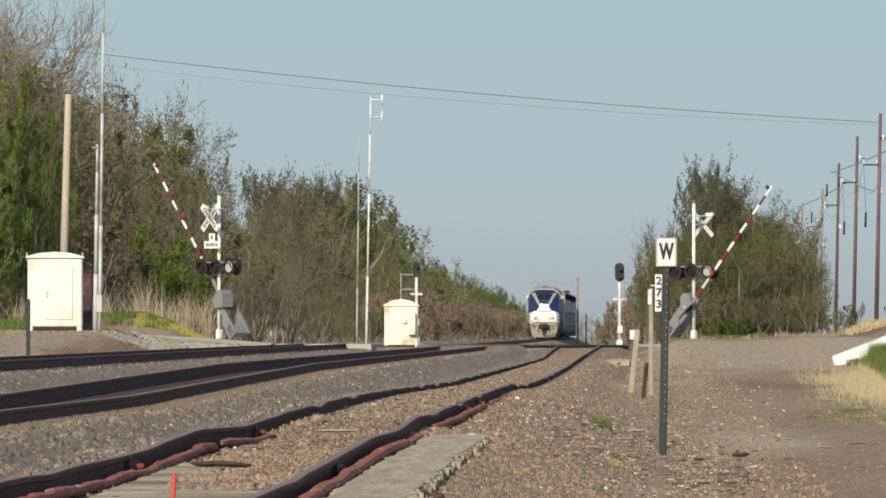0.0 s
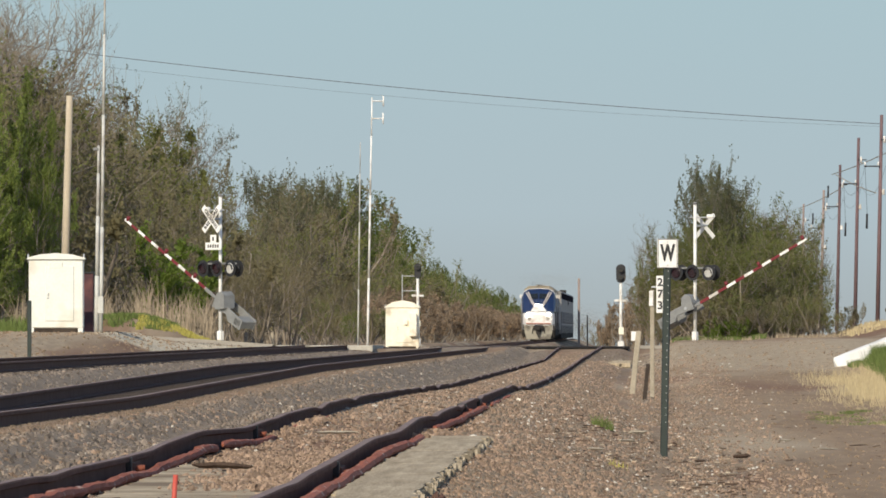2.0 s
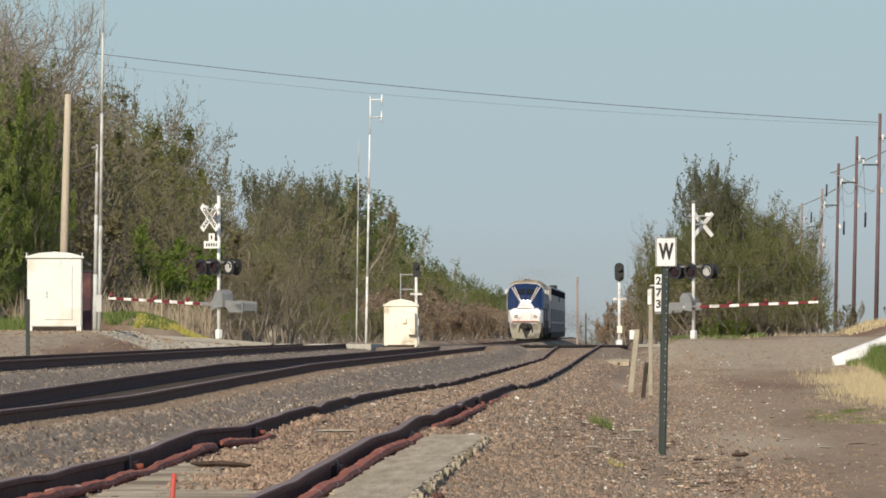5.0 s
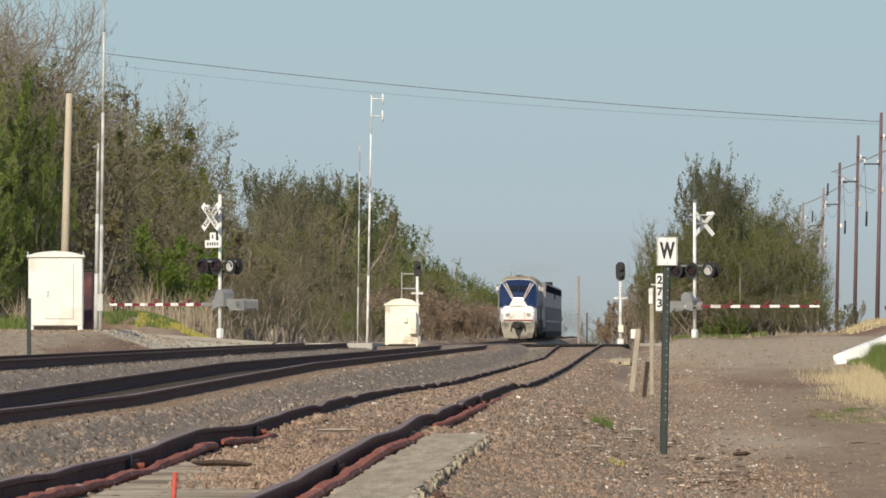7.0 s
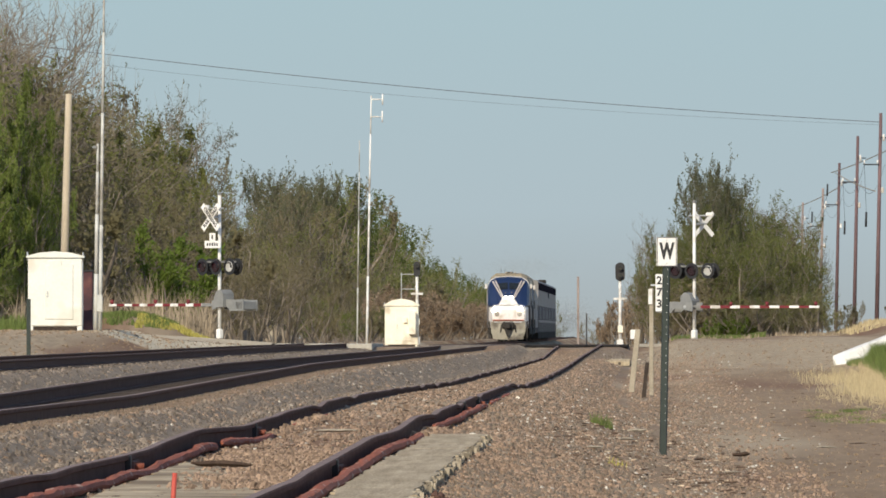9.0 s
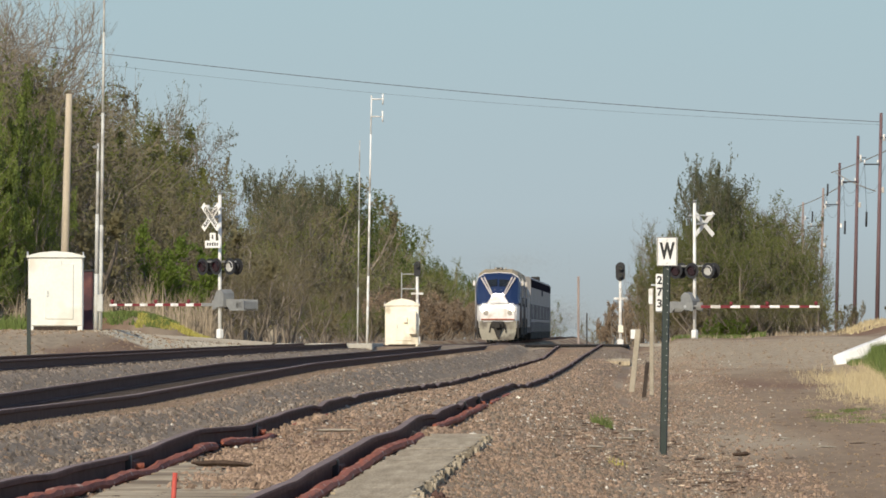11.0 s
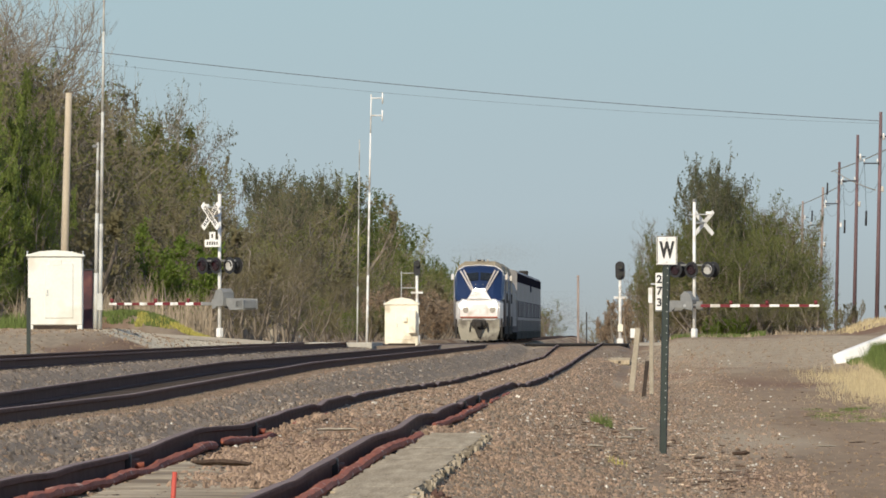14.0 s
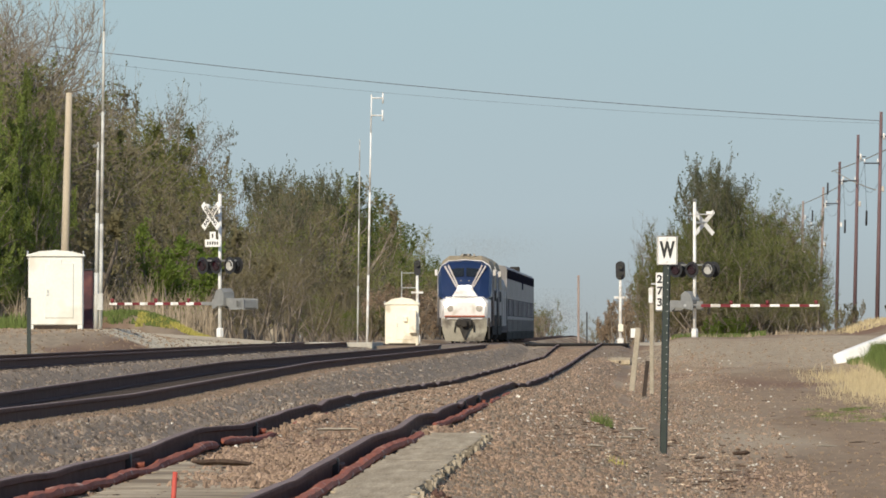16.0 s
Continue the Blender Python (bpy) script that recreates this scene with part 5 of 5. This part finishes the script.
blades("wall_grass", "tall green grass before the wing wall", "grass", 6000, lambda u, v: (4.85 + 1.5 * u, 252 + 8 * v), (0.15, 0.5), 0.014, GRASS, 17)
blades("wall_grass", "short green grass at the end of the wing wall", "grass", 1500, lambda u, v: (4.3 + 0.7 * u, 252 + 8 * v), (0.04, 0.2), 0.012, GRASS, 18)
blades("verge_straw", "short dry straw on the dirt verge", "grass", 5000, lambda u, v: (2.2 + 2.2 * u ** 0.7, 150 + 40 * v), (0.02, 0.08), 0.006, GRASS_DRY, 15, 70)
blades("verge_weed", "yellow-green weed sprouting from the gravel", "weeds", 45, lambda u, v: (-0.36 + 0.16 * (u - 0.5), 100 + 0.5 * v), (0.04, 0.12), 0.006, WEED, 16)
blades("field_grass", "dry straw grass below the power poles", "grass", 3000, lambda u, v: (8.6 + 10 * u, 500 + 90 * v), (0.06, 0.3), 0.05, GRASS_DRY, 8)
blades("thicket_grass", "green grass at the foot of the thicket", "grass", 2600, lambda u, v: (0.6 + 4.5 * u, 530 + 15 * v), (0.05, 0.4), 0.05, GRASS, 12, 70)
blades("thicket_straw", "dry brown grass at the foot of the thicket", "grass", 1300, lambda u, v: (-0.5 + 9 * u, 528 + 22 * v), (0.08, 0.36), 0.05, REED, 13, 90)
blades("weed_tuft", "small green weed tuft in the gravel", "weeds", 170, lambda u, v: (-0.63 + 0.24 * (u - 0.5), 126 + 0.5 * v), (0.06, 0.2), 0.009, GRASS, 9)


# ---- stones ----
def stones(name, label, n, area, size, material, seed, sunk=0.3, round_off=1, lift=0.0):
    rs = np.random.RandomState(seed)
    bm = bmesh.new()
    if round_off:
        bmesh.ops.create_icosphere(bm, subdivisions=1, radius=1)
    else:
        bmesh.ops.create_cone(bm, cap_ends=True, segments=4, radius1=1, radius2=0.45, depth=1.2)
        bmesh.ops.triangulate(bm, faces=bm.faces)
    bv = np.array([v.co[:] for v in bm.verts])
    bf = np.array([[v.index for v in f.verts] for f in bm.faces])
    bm.free()
    x, y = area(rs.rand(n), rs.rand(n))
    r = size[0] + (size[1] - size[0]) * rs.rand(n) ** 2
    z = land(x, y) + r * (0.5 - sunk) + lift
    shape = bv[None] * (1 + 0.28 * rs.randn(n, len(bv), 1)) * (r[:, None] * (0.7 + 0.6 * rs.rand(n, 3)))[:, None, :] * np.array((1, 1, 0.75))
    verts = (shape + np.stack([x, y, z], -1)[:, None, :]).reshape(-1, 3)
    faces = (bf[None] + (np.arange(n) * len(bv))[:, None, None]).reshape(-1, 3)
    return tagged(meshed(name, verts.tolist(), faces.tolist(), material), label, "stones", kind="stuff")


def deep(v, a, b):
    """Depth between a and b, denser near a."""
    return a * (b / a) ** v


def beside(u, spans):
    """Spread u over a few strips side by side."""
    total = sum(b - a for a, b in spans)
    d, out = u * total, np.zeros_like(u)
    for a, b in spans:
        out = np.where((d >= 0) & (d < b - a), a + d, out)
        d = d - (b - a)
    return out


BETWEEN = ((-10.75, -7.45), (-5.12, -3.65))
stones("ballast", "loose grey track ballast stones", 11000, lambda u, v: (beside(u, BETWEEN), deep(v, 62, 385)), (0.015, 0.044), STONE_GREY, 21, 0.3, 0)
stones("ballast_near", "loose grey ballast stones on the shoulder", 6000, lambda u, v: (-5.1 + 1.49 * u ** 0.8, deep(v, 56, 180)), (0.01, 0.036), STONE_GREY, 22, 0.3, 0)
stones("ballast_mixed", "brown stones mixed into the ballast", 6500, lambda u, v: (beside(u, BETWEEN), deep(v, 57, 390)), (0.011, 0.036), STONE_MID, 26, 0.3, 0)
stones("ballast_far", "grey ballast stones between the main tracks", 5000, lambda u, v: (-10.7 + 3.2 * u, deep(v, 165, 395)), (0.016, 0.046), STONE_GREY, 35, 0.3, 0)
stones("siding_gravel", "reddish gravel and stones round the siding", 9000, lambda u, v: (-3.45 + 1.3 * u, deep(v, 66, 380)), (0.011, 0.032), STONE_RED, 23, 0.3, 0)
stones("verge_gravel", "reddish gravel spilling from the siding", 17000, lambda u, v: (-1.9 + 2.5 * u + 0.9 * u ** 4, deep(v ** 1.25, 80, 300)), (0.010, 0.032), STONE_RED, 24, 0.3, 0)
stones("verge_grey", "grey stones in the siding gravel", 10000, lambda u, v: (-3.4 + 3.6 * u, deep(v ** 0.75, 60, 370)), (0.01, 0.032), STONE_MID, 27, 0.3, 0)
stones("pale_stones", "scattered pale stones on the gravel", 600, lambda u, v: (-5.2 + 7.2 * u, deep(v, 75, 330)), (0.010, 0.028), STONE_PALE, 29)
stones("ballast_brown", "brown and pinkish stones in the shoulder ballast", 1900, lambda u, v: (-5.25 + 1.64 * u, deep(v, 56, 200)), (0.01, 0.034), STONE_RED, 30, 0.3, 0)
stones("shoulder_dust", "brown earth crumbs along the rail", 6500, lambda u, v: (-5.58 + 0.8 * u * u, deep(v, 75, 330)), (0.007, 0.02), STONE_DUST, 28, 0.3, 0)
stones("bank_gravel", "loose stones and clods on the dirt bank", 3000, lambda u, v: (-21.5 + 8.0 * u, 320 + 74 * v), (0.015, 0.06), STONE_EARTH, 34, 0.35, 0)
stones("deck_gravel", "gravel heaped on the old planks", 3400, lambda u, v: (-3.2 + 1.05 * u ** (0.35 + 0.5 * v), 67.5 + 17 * v ** 0.8), (0.009, 0.034), STONE_RED, 33, 0.3, 0, 0.03)
stones("track_gravel", "small crumbs of earth and gravel on the verge", 8500, lambda u, v: (-0.3 + 5.2 * u, deep(v, 86, 380)), (0.007, 0.024), STONE_EARTH, 25, 0.3, 0)


# ---- crossing and old planks ----
def slab(name, label, category, x0, x1, y0, y1, top, h, material, seg=1, gap=0.03, parent=None):
    t = parent or thing(name, label, category)
    step = (y1 - y0) / seg
    for k in range(seg):
        a, b = y0 + k * step, y0 + (k + 1) * step - gap
        bm = box((x1 - x0, b - a, h), ((x0 + x1) / 2, (a + b) / 2, 0), 0.012)
        for v in bm.verts:
            v.co.z += float(top(v.co.y)) - h / 2
        part("panel", bm, material, t)
    return t


def road(name, x0, x1):
    xs = np.linspace(x0, x1, 60)
    verts, faces = [], []
    for x in xs:
        mid = 404 + 0.75 * (x + 9)
        for k in np.linspace(-1.5 if x1 < 0 else -1, 1, 13):
            y = mid + k * (6.0 + 0.5 * noise.noise((x * 0.4, k, 2.0)))
            verts.append((float(x), float(y), float(land(x, y)) + 0.11 * max(1 - k * k, 0) + 0.012))
    for i in range(len(xs) - 1):
        for k in range(12):
            a = i * 13 + k
            faces.append((a, a + 13, a + 14, a + 1))
    tagged(meshed(name, verts, faces, GRAVEL_ROAD, smooth=True), "pale beige gravel road leading to the level crossing", "road", kind="structure")


road("road", -60, -13.6)
road("road", -0.9, 60)
stones("verge_chips", "brown and dark stone chips on the verge", 5000, lambda u, v: (-1.7 + 2.6 * u, deep(v ** 1.2, 84, 200)), (0.009, 0.03), STONE_MID, 45, 0.3, 0)
stones("verge_near", "reddish gravel at the end of the planks", 5200, lambda u, v: (-1.75 + 1.35 * u, deep(v, 61, 98)), (0.008, 0.024), STONE_RED, 51, 0.3, 0)
stones("verge_near_brown", "brown stone chips at the end of the planks", 2200, lambda u, v: (-1.75 + 1.35 * u, deep(v, 61, 98)), (0.008, 0.022), STONE_MID, 52, 0.3, 0)
stones("clinker", "dark rusty clinker lumps beside the planks", 5, lambda u, v: (-1.36 + 0.13 * u, 66.2 + 0.8 * v), (0.03, 0.055), RAIL_OLD, 53, 0.2)
stones("verge_pale_chips", "pale stone chips on the verge", 700, lambda u, v: (-1.5 + 2.2 * u, deep(v, 86, 160)), (0.008, 0.02), STONE_PALE, 46, 0.3, 0)
stones("apron_stones", "loose stones on the gravel apron", 900, lambda u, v: (-18.8 + 5.2 * u, 352 + 46 * v), (0.015, 0.045), STONE_EARTH, 43, 0.35, 0)
stones("pad_stones", "loose brown stones on the gravel pad", 900, lambda u, v: (-0.6 + 6 * u, 240 + 165 * v), (0.012, 0.045), STONE_EARTH, 44, 0.35, 0)
cross = thing("crossing_deck", "concrete and timber panels of the level crossing", "road crossing", kind="structure")
for cx, table, m in ((SIDING_X, RAIL_SR, DARK_TIMBER), (NEAR_X, RAIL_N, DARK_TIMBER), (FAR_X, RAIL_F, CONCRETE)):
    mid = 404 + 0.75 * (cx + 9)
    for a, b in ((cx - 1.7, cx - 0.81), (cx - 0.66, cx + 0.66), (cx + 0.81, cx + 1.7)):
        slab("", "", "", a, b, mid - 8, mid + 8, lambda y, table=table: eased(y, table) - 0.005, 0.22, m, 6, 0.02, cross)

# thin black beam along the deck's near edge
part("edge_beam", box((3.6, 0.3, 0.09), (SIDING_X - 0.1, 404 + 0.75 * (SIDING_X + 9) - 8.2, 0.79), 0.02), EDGE_BLACK, cross, "black beam along the near edge of the crossing")


def side_panels():
    t = thing("timber_deck", "pale weathered timber panels laid beside the siding", "planks")
    for k in range(3):
        y = 292 + 5.2 * k
        bm = box((0.86, 5.0, 0.12), (-1.18, y, z_at(-1.18, y) - 0.01), 0.01)
        for v in bm.verts:
            v.co.x += 0.03 * noise.noise((v.co.y, k, 1.0))
        part("panel", bm, DECK, t)
    part("block", box((0.06, 0.3, 0.07), (-1.0, 288.5, z_at(-1.0, 288.5) + 0.06), 0.01), DARK_TIMBER, t, "small dark block on the edge")


side_panels()


def ties(parent, x, table, y0, n, step, seed):
    """Wooden cross ties under the rails, on shared meshes."""
    rnd = random.Random(seed)
    shapes = []
    for k in range(4):
        bm = box((2.6, 0.23, 0.18), (0, 0, -0.09), 0.012)
        for v in bm.verts:
            v.co.x += rnd.uniform(-0.03, 0.03)
            v.co.z += rnd.uniform(-0.008, 0.004)
        me = bpy.data.meshes.new("tie")
        bm.to_mesh(me)
        bm.free()
        me.materials.append(DARK_TIMBER)
        shapes.append(me)
    for k in range(n):
        y = y0 + k * step + rnd.gauss(0, 0.02)
        o = new("tie", rnd.choice(shapes))
        o.parent = parent
        o.matrix_basis = pose(x + rnd.gauss(0, 0.02), y, float(eased(y, table)) - 0.165, 0, 0, rnd.gauss(0, 0.6))


ties(near_track, NEAR_X, RAIL_N, 92, 290, 0.62, 31)
ties(far_track, FAR_X, RAIL_F, 185, 290, 0.72, 32)


def plank_deck(label, x0, x1, y0, y1, under, width, seed, timber, ragged=True):
    """Weathered planks side by side across the track, with splintered ends."""
    rnd = random.Random(seed)
    t = thing("timber_deck", label, "planks")
    shapes = []
    for k in range(6):
        bm = box((x1 - x0, width - 0.004, 0.16), (0, 0, -0.08), 0.002)
        for v in bm.verts:
            v.co.z += 0.0015 * noise.noise((v.co.x * 5, k * 3.1, 0))
            v.co.x += rnd.uniform(-0.02, 0.02)
        me = bpy.data.meshes.new("plank")
        bm.to_mesh(me)
        bm.free()
        me.materials.append(timber)
        shapes.append(me)
    top = lambda y: float(eased(y, RAIL_SR, 6)) - under
    y = y0
    while y < y1:
        p = new("plank", rnd.choice(shapes))
        p.parent = t
        slope = math.degrees(math.atan2(top(y + 1) - top(y - 1), 2))
        p.matrix_basis = pose((x0 + x1) / 2 + rnd.gauss(0, 0.012), y, top(y) + rnd.gauss(0, 0.0003), slope, 0, rnd.gauss(0, 0.5))
        y += width
    if ragged:
        bm = bmesh.new()
        y = y0
        while y < y1 + 0.4:
            out = rnd.gauss(0, 0.014) + 0.04 * noise.noise((y * 0.8, seed, 1.0))
            low, high = rnd.uniform(0.09, 0.17), rnd.uniform(0.0, 0.035)
            w = rnd.uniform(0.03, 0.09)
            z = top(y)
            box((0.08, w, low - high), (x1 + out - 0.02, y, z - (low + high) / 2), 0, bm, Matrix.Rotation(rnd.gauss(0, 0.05), 4, "Y"))
            y += w * 1.25
        tagged(part("splintered_end", bm, SPLINTER, t, "splintered weathered plank ends"), kind="stuff")
    return t


plank_deck("weathered grey crossing planks beside the siding rail", SIDING_X + 0.955, SIDING_X + 1.40, 50, 92, 0.095, 0.8, 1, DECK)
plank_deck("weathered grey planks between the siding rails", SIDING_X - 0.49, SIDING_X + 0.64, 46, 78, 0.145, 0.8, 2, DECK_ACROSS, False)


def rail_strip(x, table, spans, seed, sag):
    """Rusty ribbed bar along the foot of a rail, bent and broken."""
    rnd = random.Random(seed)
    t = thing("flange_bar", "rusty red-brown steel bar along the siding rail", "steel bar")
    for a0, b0 in spans:
        rows = []
        for v in np.linspace(a0, b0, int((b0 - a0) * 3.2) + 3):
            w = (1.0 if v < 92 else 0.85 if v < 126 else 0.6) * min(1.0, 0.3 + (v - a0) * 0.9, 0.3 + (b0 - v) * 0.9)
            c = 0.13 + 0.035 * noise.noise((v * 0.3, seed, 0))
            z = float(eased(v, table, 1.2)) - sag - (0.01 if v > 97 else 0) + 0.02 * noise.noise((v * 0.35, seed, 5.0))
            r = 1.0 + rnd.gauss(0, 0.09)
            rows.append([(x + c + 0.044 * w * r * math.cos(a) + rnd.gauss(0, 0.0025), v, z + 0.034 * w * r * math.sin(a) + rnd.gauss(0, 0.0025)) for a in [k * math.pi / 4 for k in range(8)]])
        part("bar", loft(rows), RUST, t)


rail_strip(SIDING_X - 0.7525, RAIL_SL, ((45, 87.3), (88.6, 101), (104.5, 109), (113, 118)), 3, 0.12)
rail_strip(SIDING_X + 0.7525, RAIL_SR, ((45, 91.3), (97, 125), (128, 136), (139, 146)), 4, 0.088)
stones("clods", "reddish clods fallen against the siding rail", 130, lambda u, v: (-2.0 + 0.22 * u, 91.6 + 5.0 * v), (0.016, 0.045), STONE_RED, 41, 0.0, 0, 0.04)
stones("clods", "dark and rusty clods along the inner rail", 150, lambda u, v: (-3.46 + 0.2 * u, 99 + 15 * v), (0.014, 0.04), STONE_RED, 42, 0.0, 0, 0.03)


def litter(name, label, n, area, length, thick, material, seed):
    """Slivers of wood and bark lying flat on the ground, joined."""
    rs = np.random.RandomState(seed)
    x, y = area(rs.rand(n), rs.rand(n))
    z = land(x, y) + 0.012
    long = length[0] + (length[1] - length[0]) * rs.rand(n) ** 2
    turn = rs.randn(n) * 0.7
    d = np.stack([np.cos(turn), np.sin(turn), rs.randn(n) * 0.06], -1) * (long / 2)[:, None]
    e = np.stack([-np.sin(turn), np.cos(turn), np.zeros(n)], -1) * thick
    up = np.array((0, 0, 1.0)) * (thick * (0.6 + 0.9 * rs.rand(n)))[:, None]
    c = np.stack([x, y, z], -1)
    verts = np.stack([c - d - e, c - d + e, c - d * 0.9 + up, c + d - e * 0.6, c + d + e * 0.6, c + d * 0.8 + up], 1).reshape(-1, 3)
    one = ((0, 1, 2), (3, 5, 4), (0, 3, 4, 1), (1, 4, 5, 2), (2, 5, 3, 0))
    faces = [tuple(6 * i + k for k in f) for i in range(n) for f in one]
    return tagged(meshed(name, verts.tolist(), faces, material), label, "litter", kind="stuff")


litter("bark_litter", "dark bark and twig litter on the gravel", 200, lambda u, v: (-1.1 + 2.0 * u, deep(v, 94, 132)), (0.02, 0.15), 0.011, LITTER_DARK, 51)
litter("wood_chips", "pale splinters of wood on the gravel", 80, lambda u, v: (-1.1 + 1.9 * u, deep(v, 94, 130)), (0.02, 0.09), 0.008, LITTER_PALE, 52)
litter("bark_litter", "dark twig litter on the dirt verge", 45, lambda u, v: (1.0 + 2.6 * u, deep(v, 105, 200)), (0.03, 0.2), 0.009, LITTER_DARK, 53)
litter("bark_litter", "dark chips between the siding rails", 160, lambda u, v: (-3.4 + 1.2 * u, deep(v, 76, 200)), (0.02, 0.12), 0.011, LITTER_DARK, 54)


def joint_bar(x, y, table):
    t = thing("rail_joint", "dark bolted joint bar on the siding rail", "rail joint", (x, y, float(eased(y, table, 1.2)) - 0.085))
    part("bar", box((0.03, 0.9, 0.09), (0.045, 0.6, 0), 0.008), RAIL_STEEL, t)
    part("gap", box((0.10, 0.12, 0.15), (0, 0, 0.005), 0.004), BLACK_PAINT, t)
    for k in (0.3, 0.55, 0.8):
        part("bolt", rod((0.05, k, 0), (0.10, k, 0), 0.022, 0.022, 6), RUST, t)


for x, y, table in ((SIDING_X - 0.7525, 75.0, RAIL_SL), (SIDING_X + 0.7525, 70.5, RAIL_SR), (SIDING_X - 0.7525, 98.5, RAIL_SL), (SIDING_X + 0.7525, 117, RAIL_SR), (SIDING_X + 0.7525, 126, RAIL_SR)):
    joint_bar(x, y, table)


def wood_scraps():
    rnd = random.Random(12)
    spots = [(-2.9, 75, 0.44, 0.055), (-2.85, 100, 0.42, 0.035), (0.88, 121, 0.38, 0.07), (0.42, 116, 0.24, 0.03), (-0.35, 119, 0.5, 0.035),
             (-0.25, 130, 0.45, 0.05), (1.9, 128, 0.5, 0.025), (2.3, 131, 0.4, 0.02),
             (-1.36, 62, 0.2, 0.06), (0.7, 108, 0.3, 0.02), (1.5, 135, 0.35, 0.03), (-0.6, 106, 0.3, 0.03)]
    for x, y, n, h in spots:
        t = thing("wood_scrap", "splintered dark piece of old wood on gravel", "wood scrap", (x, y, z_at(x, y) + 0.025 + h * 0.4 + (0.03 if y == 75 else 0)), group="wood scraps")
        h *= 0.8
        n *= 0.5 if x > -2 else 0.92
        rows = []
        for k in range(11):
            u = k / 10
            girth = (0.35 + 0.65 * min(1, 6 * u, 3.5 * (1 - u))) * (1 + rnd.gauss(0, 0.1))
            sway = 0.25 * h * noise.noise((u * 3, x, y))
            rows.append([(n * (u - 0.5) + rnd.gauss(0, 0.006), 0.045 * girth * math.cos(a), sway + 0.5 * h * girth * math.sin(a) * (1 + rnd.gauss(0, 0.08))) for a in [math.pi / 3 * q for q in range(6)]])
        bm = loft(rows)
        part("piece", bm, rnd.choice((LITTER_DARK, LITTER_DARK, TIMBER)) if y != 75 else LITTER_DARK, t)
        t.matrix_basis = t.matrix_basis @ pose(0, 0, 0, 0, rnd.gauss(0, 2.5), rnd.gauss(0, 20))


wood_scraps()


def peg():
    t = thing("survey_peg", "red painted survey peg between the planks", "peg", (-2.66, 62, z_at(-2.66, 62)))
    part("shaft", rod((-0.015, 0, -0.1), (0.004, 0, 0.20), 0.015, 0.0135, 8), PEG_RED, t)


peg()


def white_barrier():
    """White concrete wing wall in blocks, sloping down the bank."""
    t = thing("wing_wall", "white painted concrete wing wall sloping down the bank", "wall")
    p, q = Vector((4.04, 262, 0.74)), Vector((5.65, 262.5, 1.36))
    d = (q - p).normalized()
    side = Vector((d.y, -d.x, 0)) * 0.22
    for k in range(5):
        a, b = p.lerp(q, k / 5), p.lerp(q, (k + 0.985) / 5)
        rows = []
        for c, w, drop in ((a, 0.15 if k == 0 else 1.0, 0.05 if k == 0 else 0.6), (a.lerp(b, 0.4), 0.8 if k == 0 else 1.0, 0.4 if k == 0 else 0.6), (b, 1.0, 0.6)):
            low = c - Vector((0, 0, drop))
            rows.append([low - side * w * 1.2, low + side * w * 1.2, c + side * w, c + side * 0.6 * w + Vector((0, 0, 0.03)), c - side * 0.6 * w + Vector((0, 0, 0.03)), c - side * w])
        part("block", loft(rows), WHITE_PAINT, t)


white_barrier()


def fleck_cloud(name, label, category, n, spread_out, size, seed):
    """A thin cloud of tiny flecks that travels as one."""
    rs = np.random.RandomState(seed)
    p = np.clip(rs.randn(n, 1, 3), -2.6, 2.6) * np.array(spread_out)
    verts = (p + rs.randn(n, 3, 3) * size).reshape(-1, 3)
    faces = np.arange(3 * n).reshape(-1, 3)
    t = thing(name, label, category, group="train")
    meshed("flecks", verts.tolist(), faces.tolist(), DUST, t)
    return t


EXHAUST = fleck_cloud("exhaust_haze", "thin brown exhaust haze above the locomotives", "smoke", 16000, (1.6, 7.0, 0.5), 0.018, 61)
DUST_TRAIL = fleck_cloud("dust_haze", "thin grey dust raised behind the last car", "dust", 30000, (1.6, 12.0, 0.9), 0.032, 62)


# ---- motion of train and gates ----
def motions():
    for car, back in TRAIN:
        car.scale = (1.035, 1.035, 1.085)
        walk(car, [(t, pose(FAR_X, y + back, 0.43)) for t, y in ((0, 1157), (4, 1030), (8, 908), (12, 792), (16, 680))])
    for cloud, dx, back, z in ((EXHAUST, 0.9, 16.0, 6.3), (DUST_TRAIL, 2.4, 240.0, 2.2)):
        walk(cloud, [(t, pose(FAR_X + dx, y + back, z)) for t, y in ((0, 1157), (4, 1030), (8, 908), (12, 792), (16, 680))])
    left = [(0, 52.2), (0.5, 45), (1, 39.2), (1.5, 34), (2, 29.3), (2.5, 25.2), (3, 21.2), (3.5, 17.6), (4, 13.6), (4.6, 6.5), (5.2, 1.0), (5.6, 0), (16, 0)]
    right = [(0, 50.2), (0.5, 42.8), (1, 36.8), (1.5, 31.2), (2, 26.2), (2.5, 21.8), (3, 17.4), (3.5, 13.8), (4, 10.3), (4.6, 5.0), (5.2, 0.8), (5.6, 0), (16, 0)]
    walk(ARM_L, [(t, pose(*PIVOT_L, 0, -a, 0)) for t, a in left])
    walk(ARM_R, [(t, pose(*PIVOT_R, 0, -a, 0)) for t, a in right])


motions()
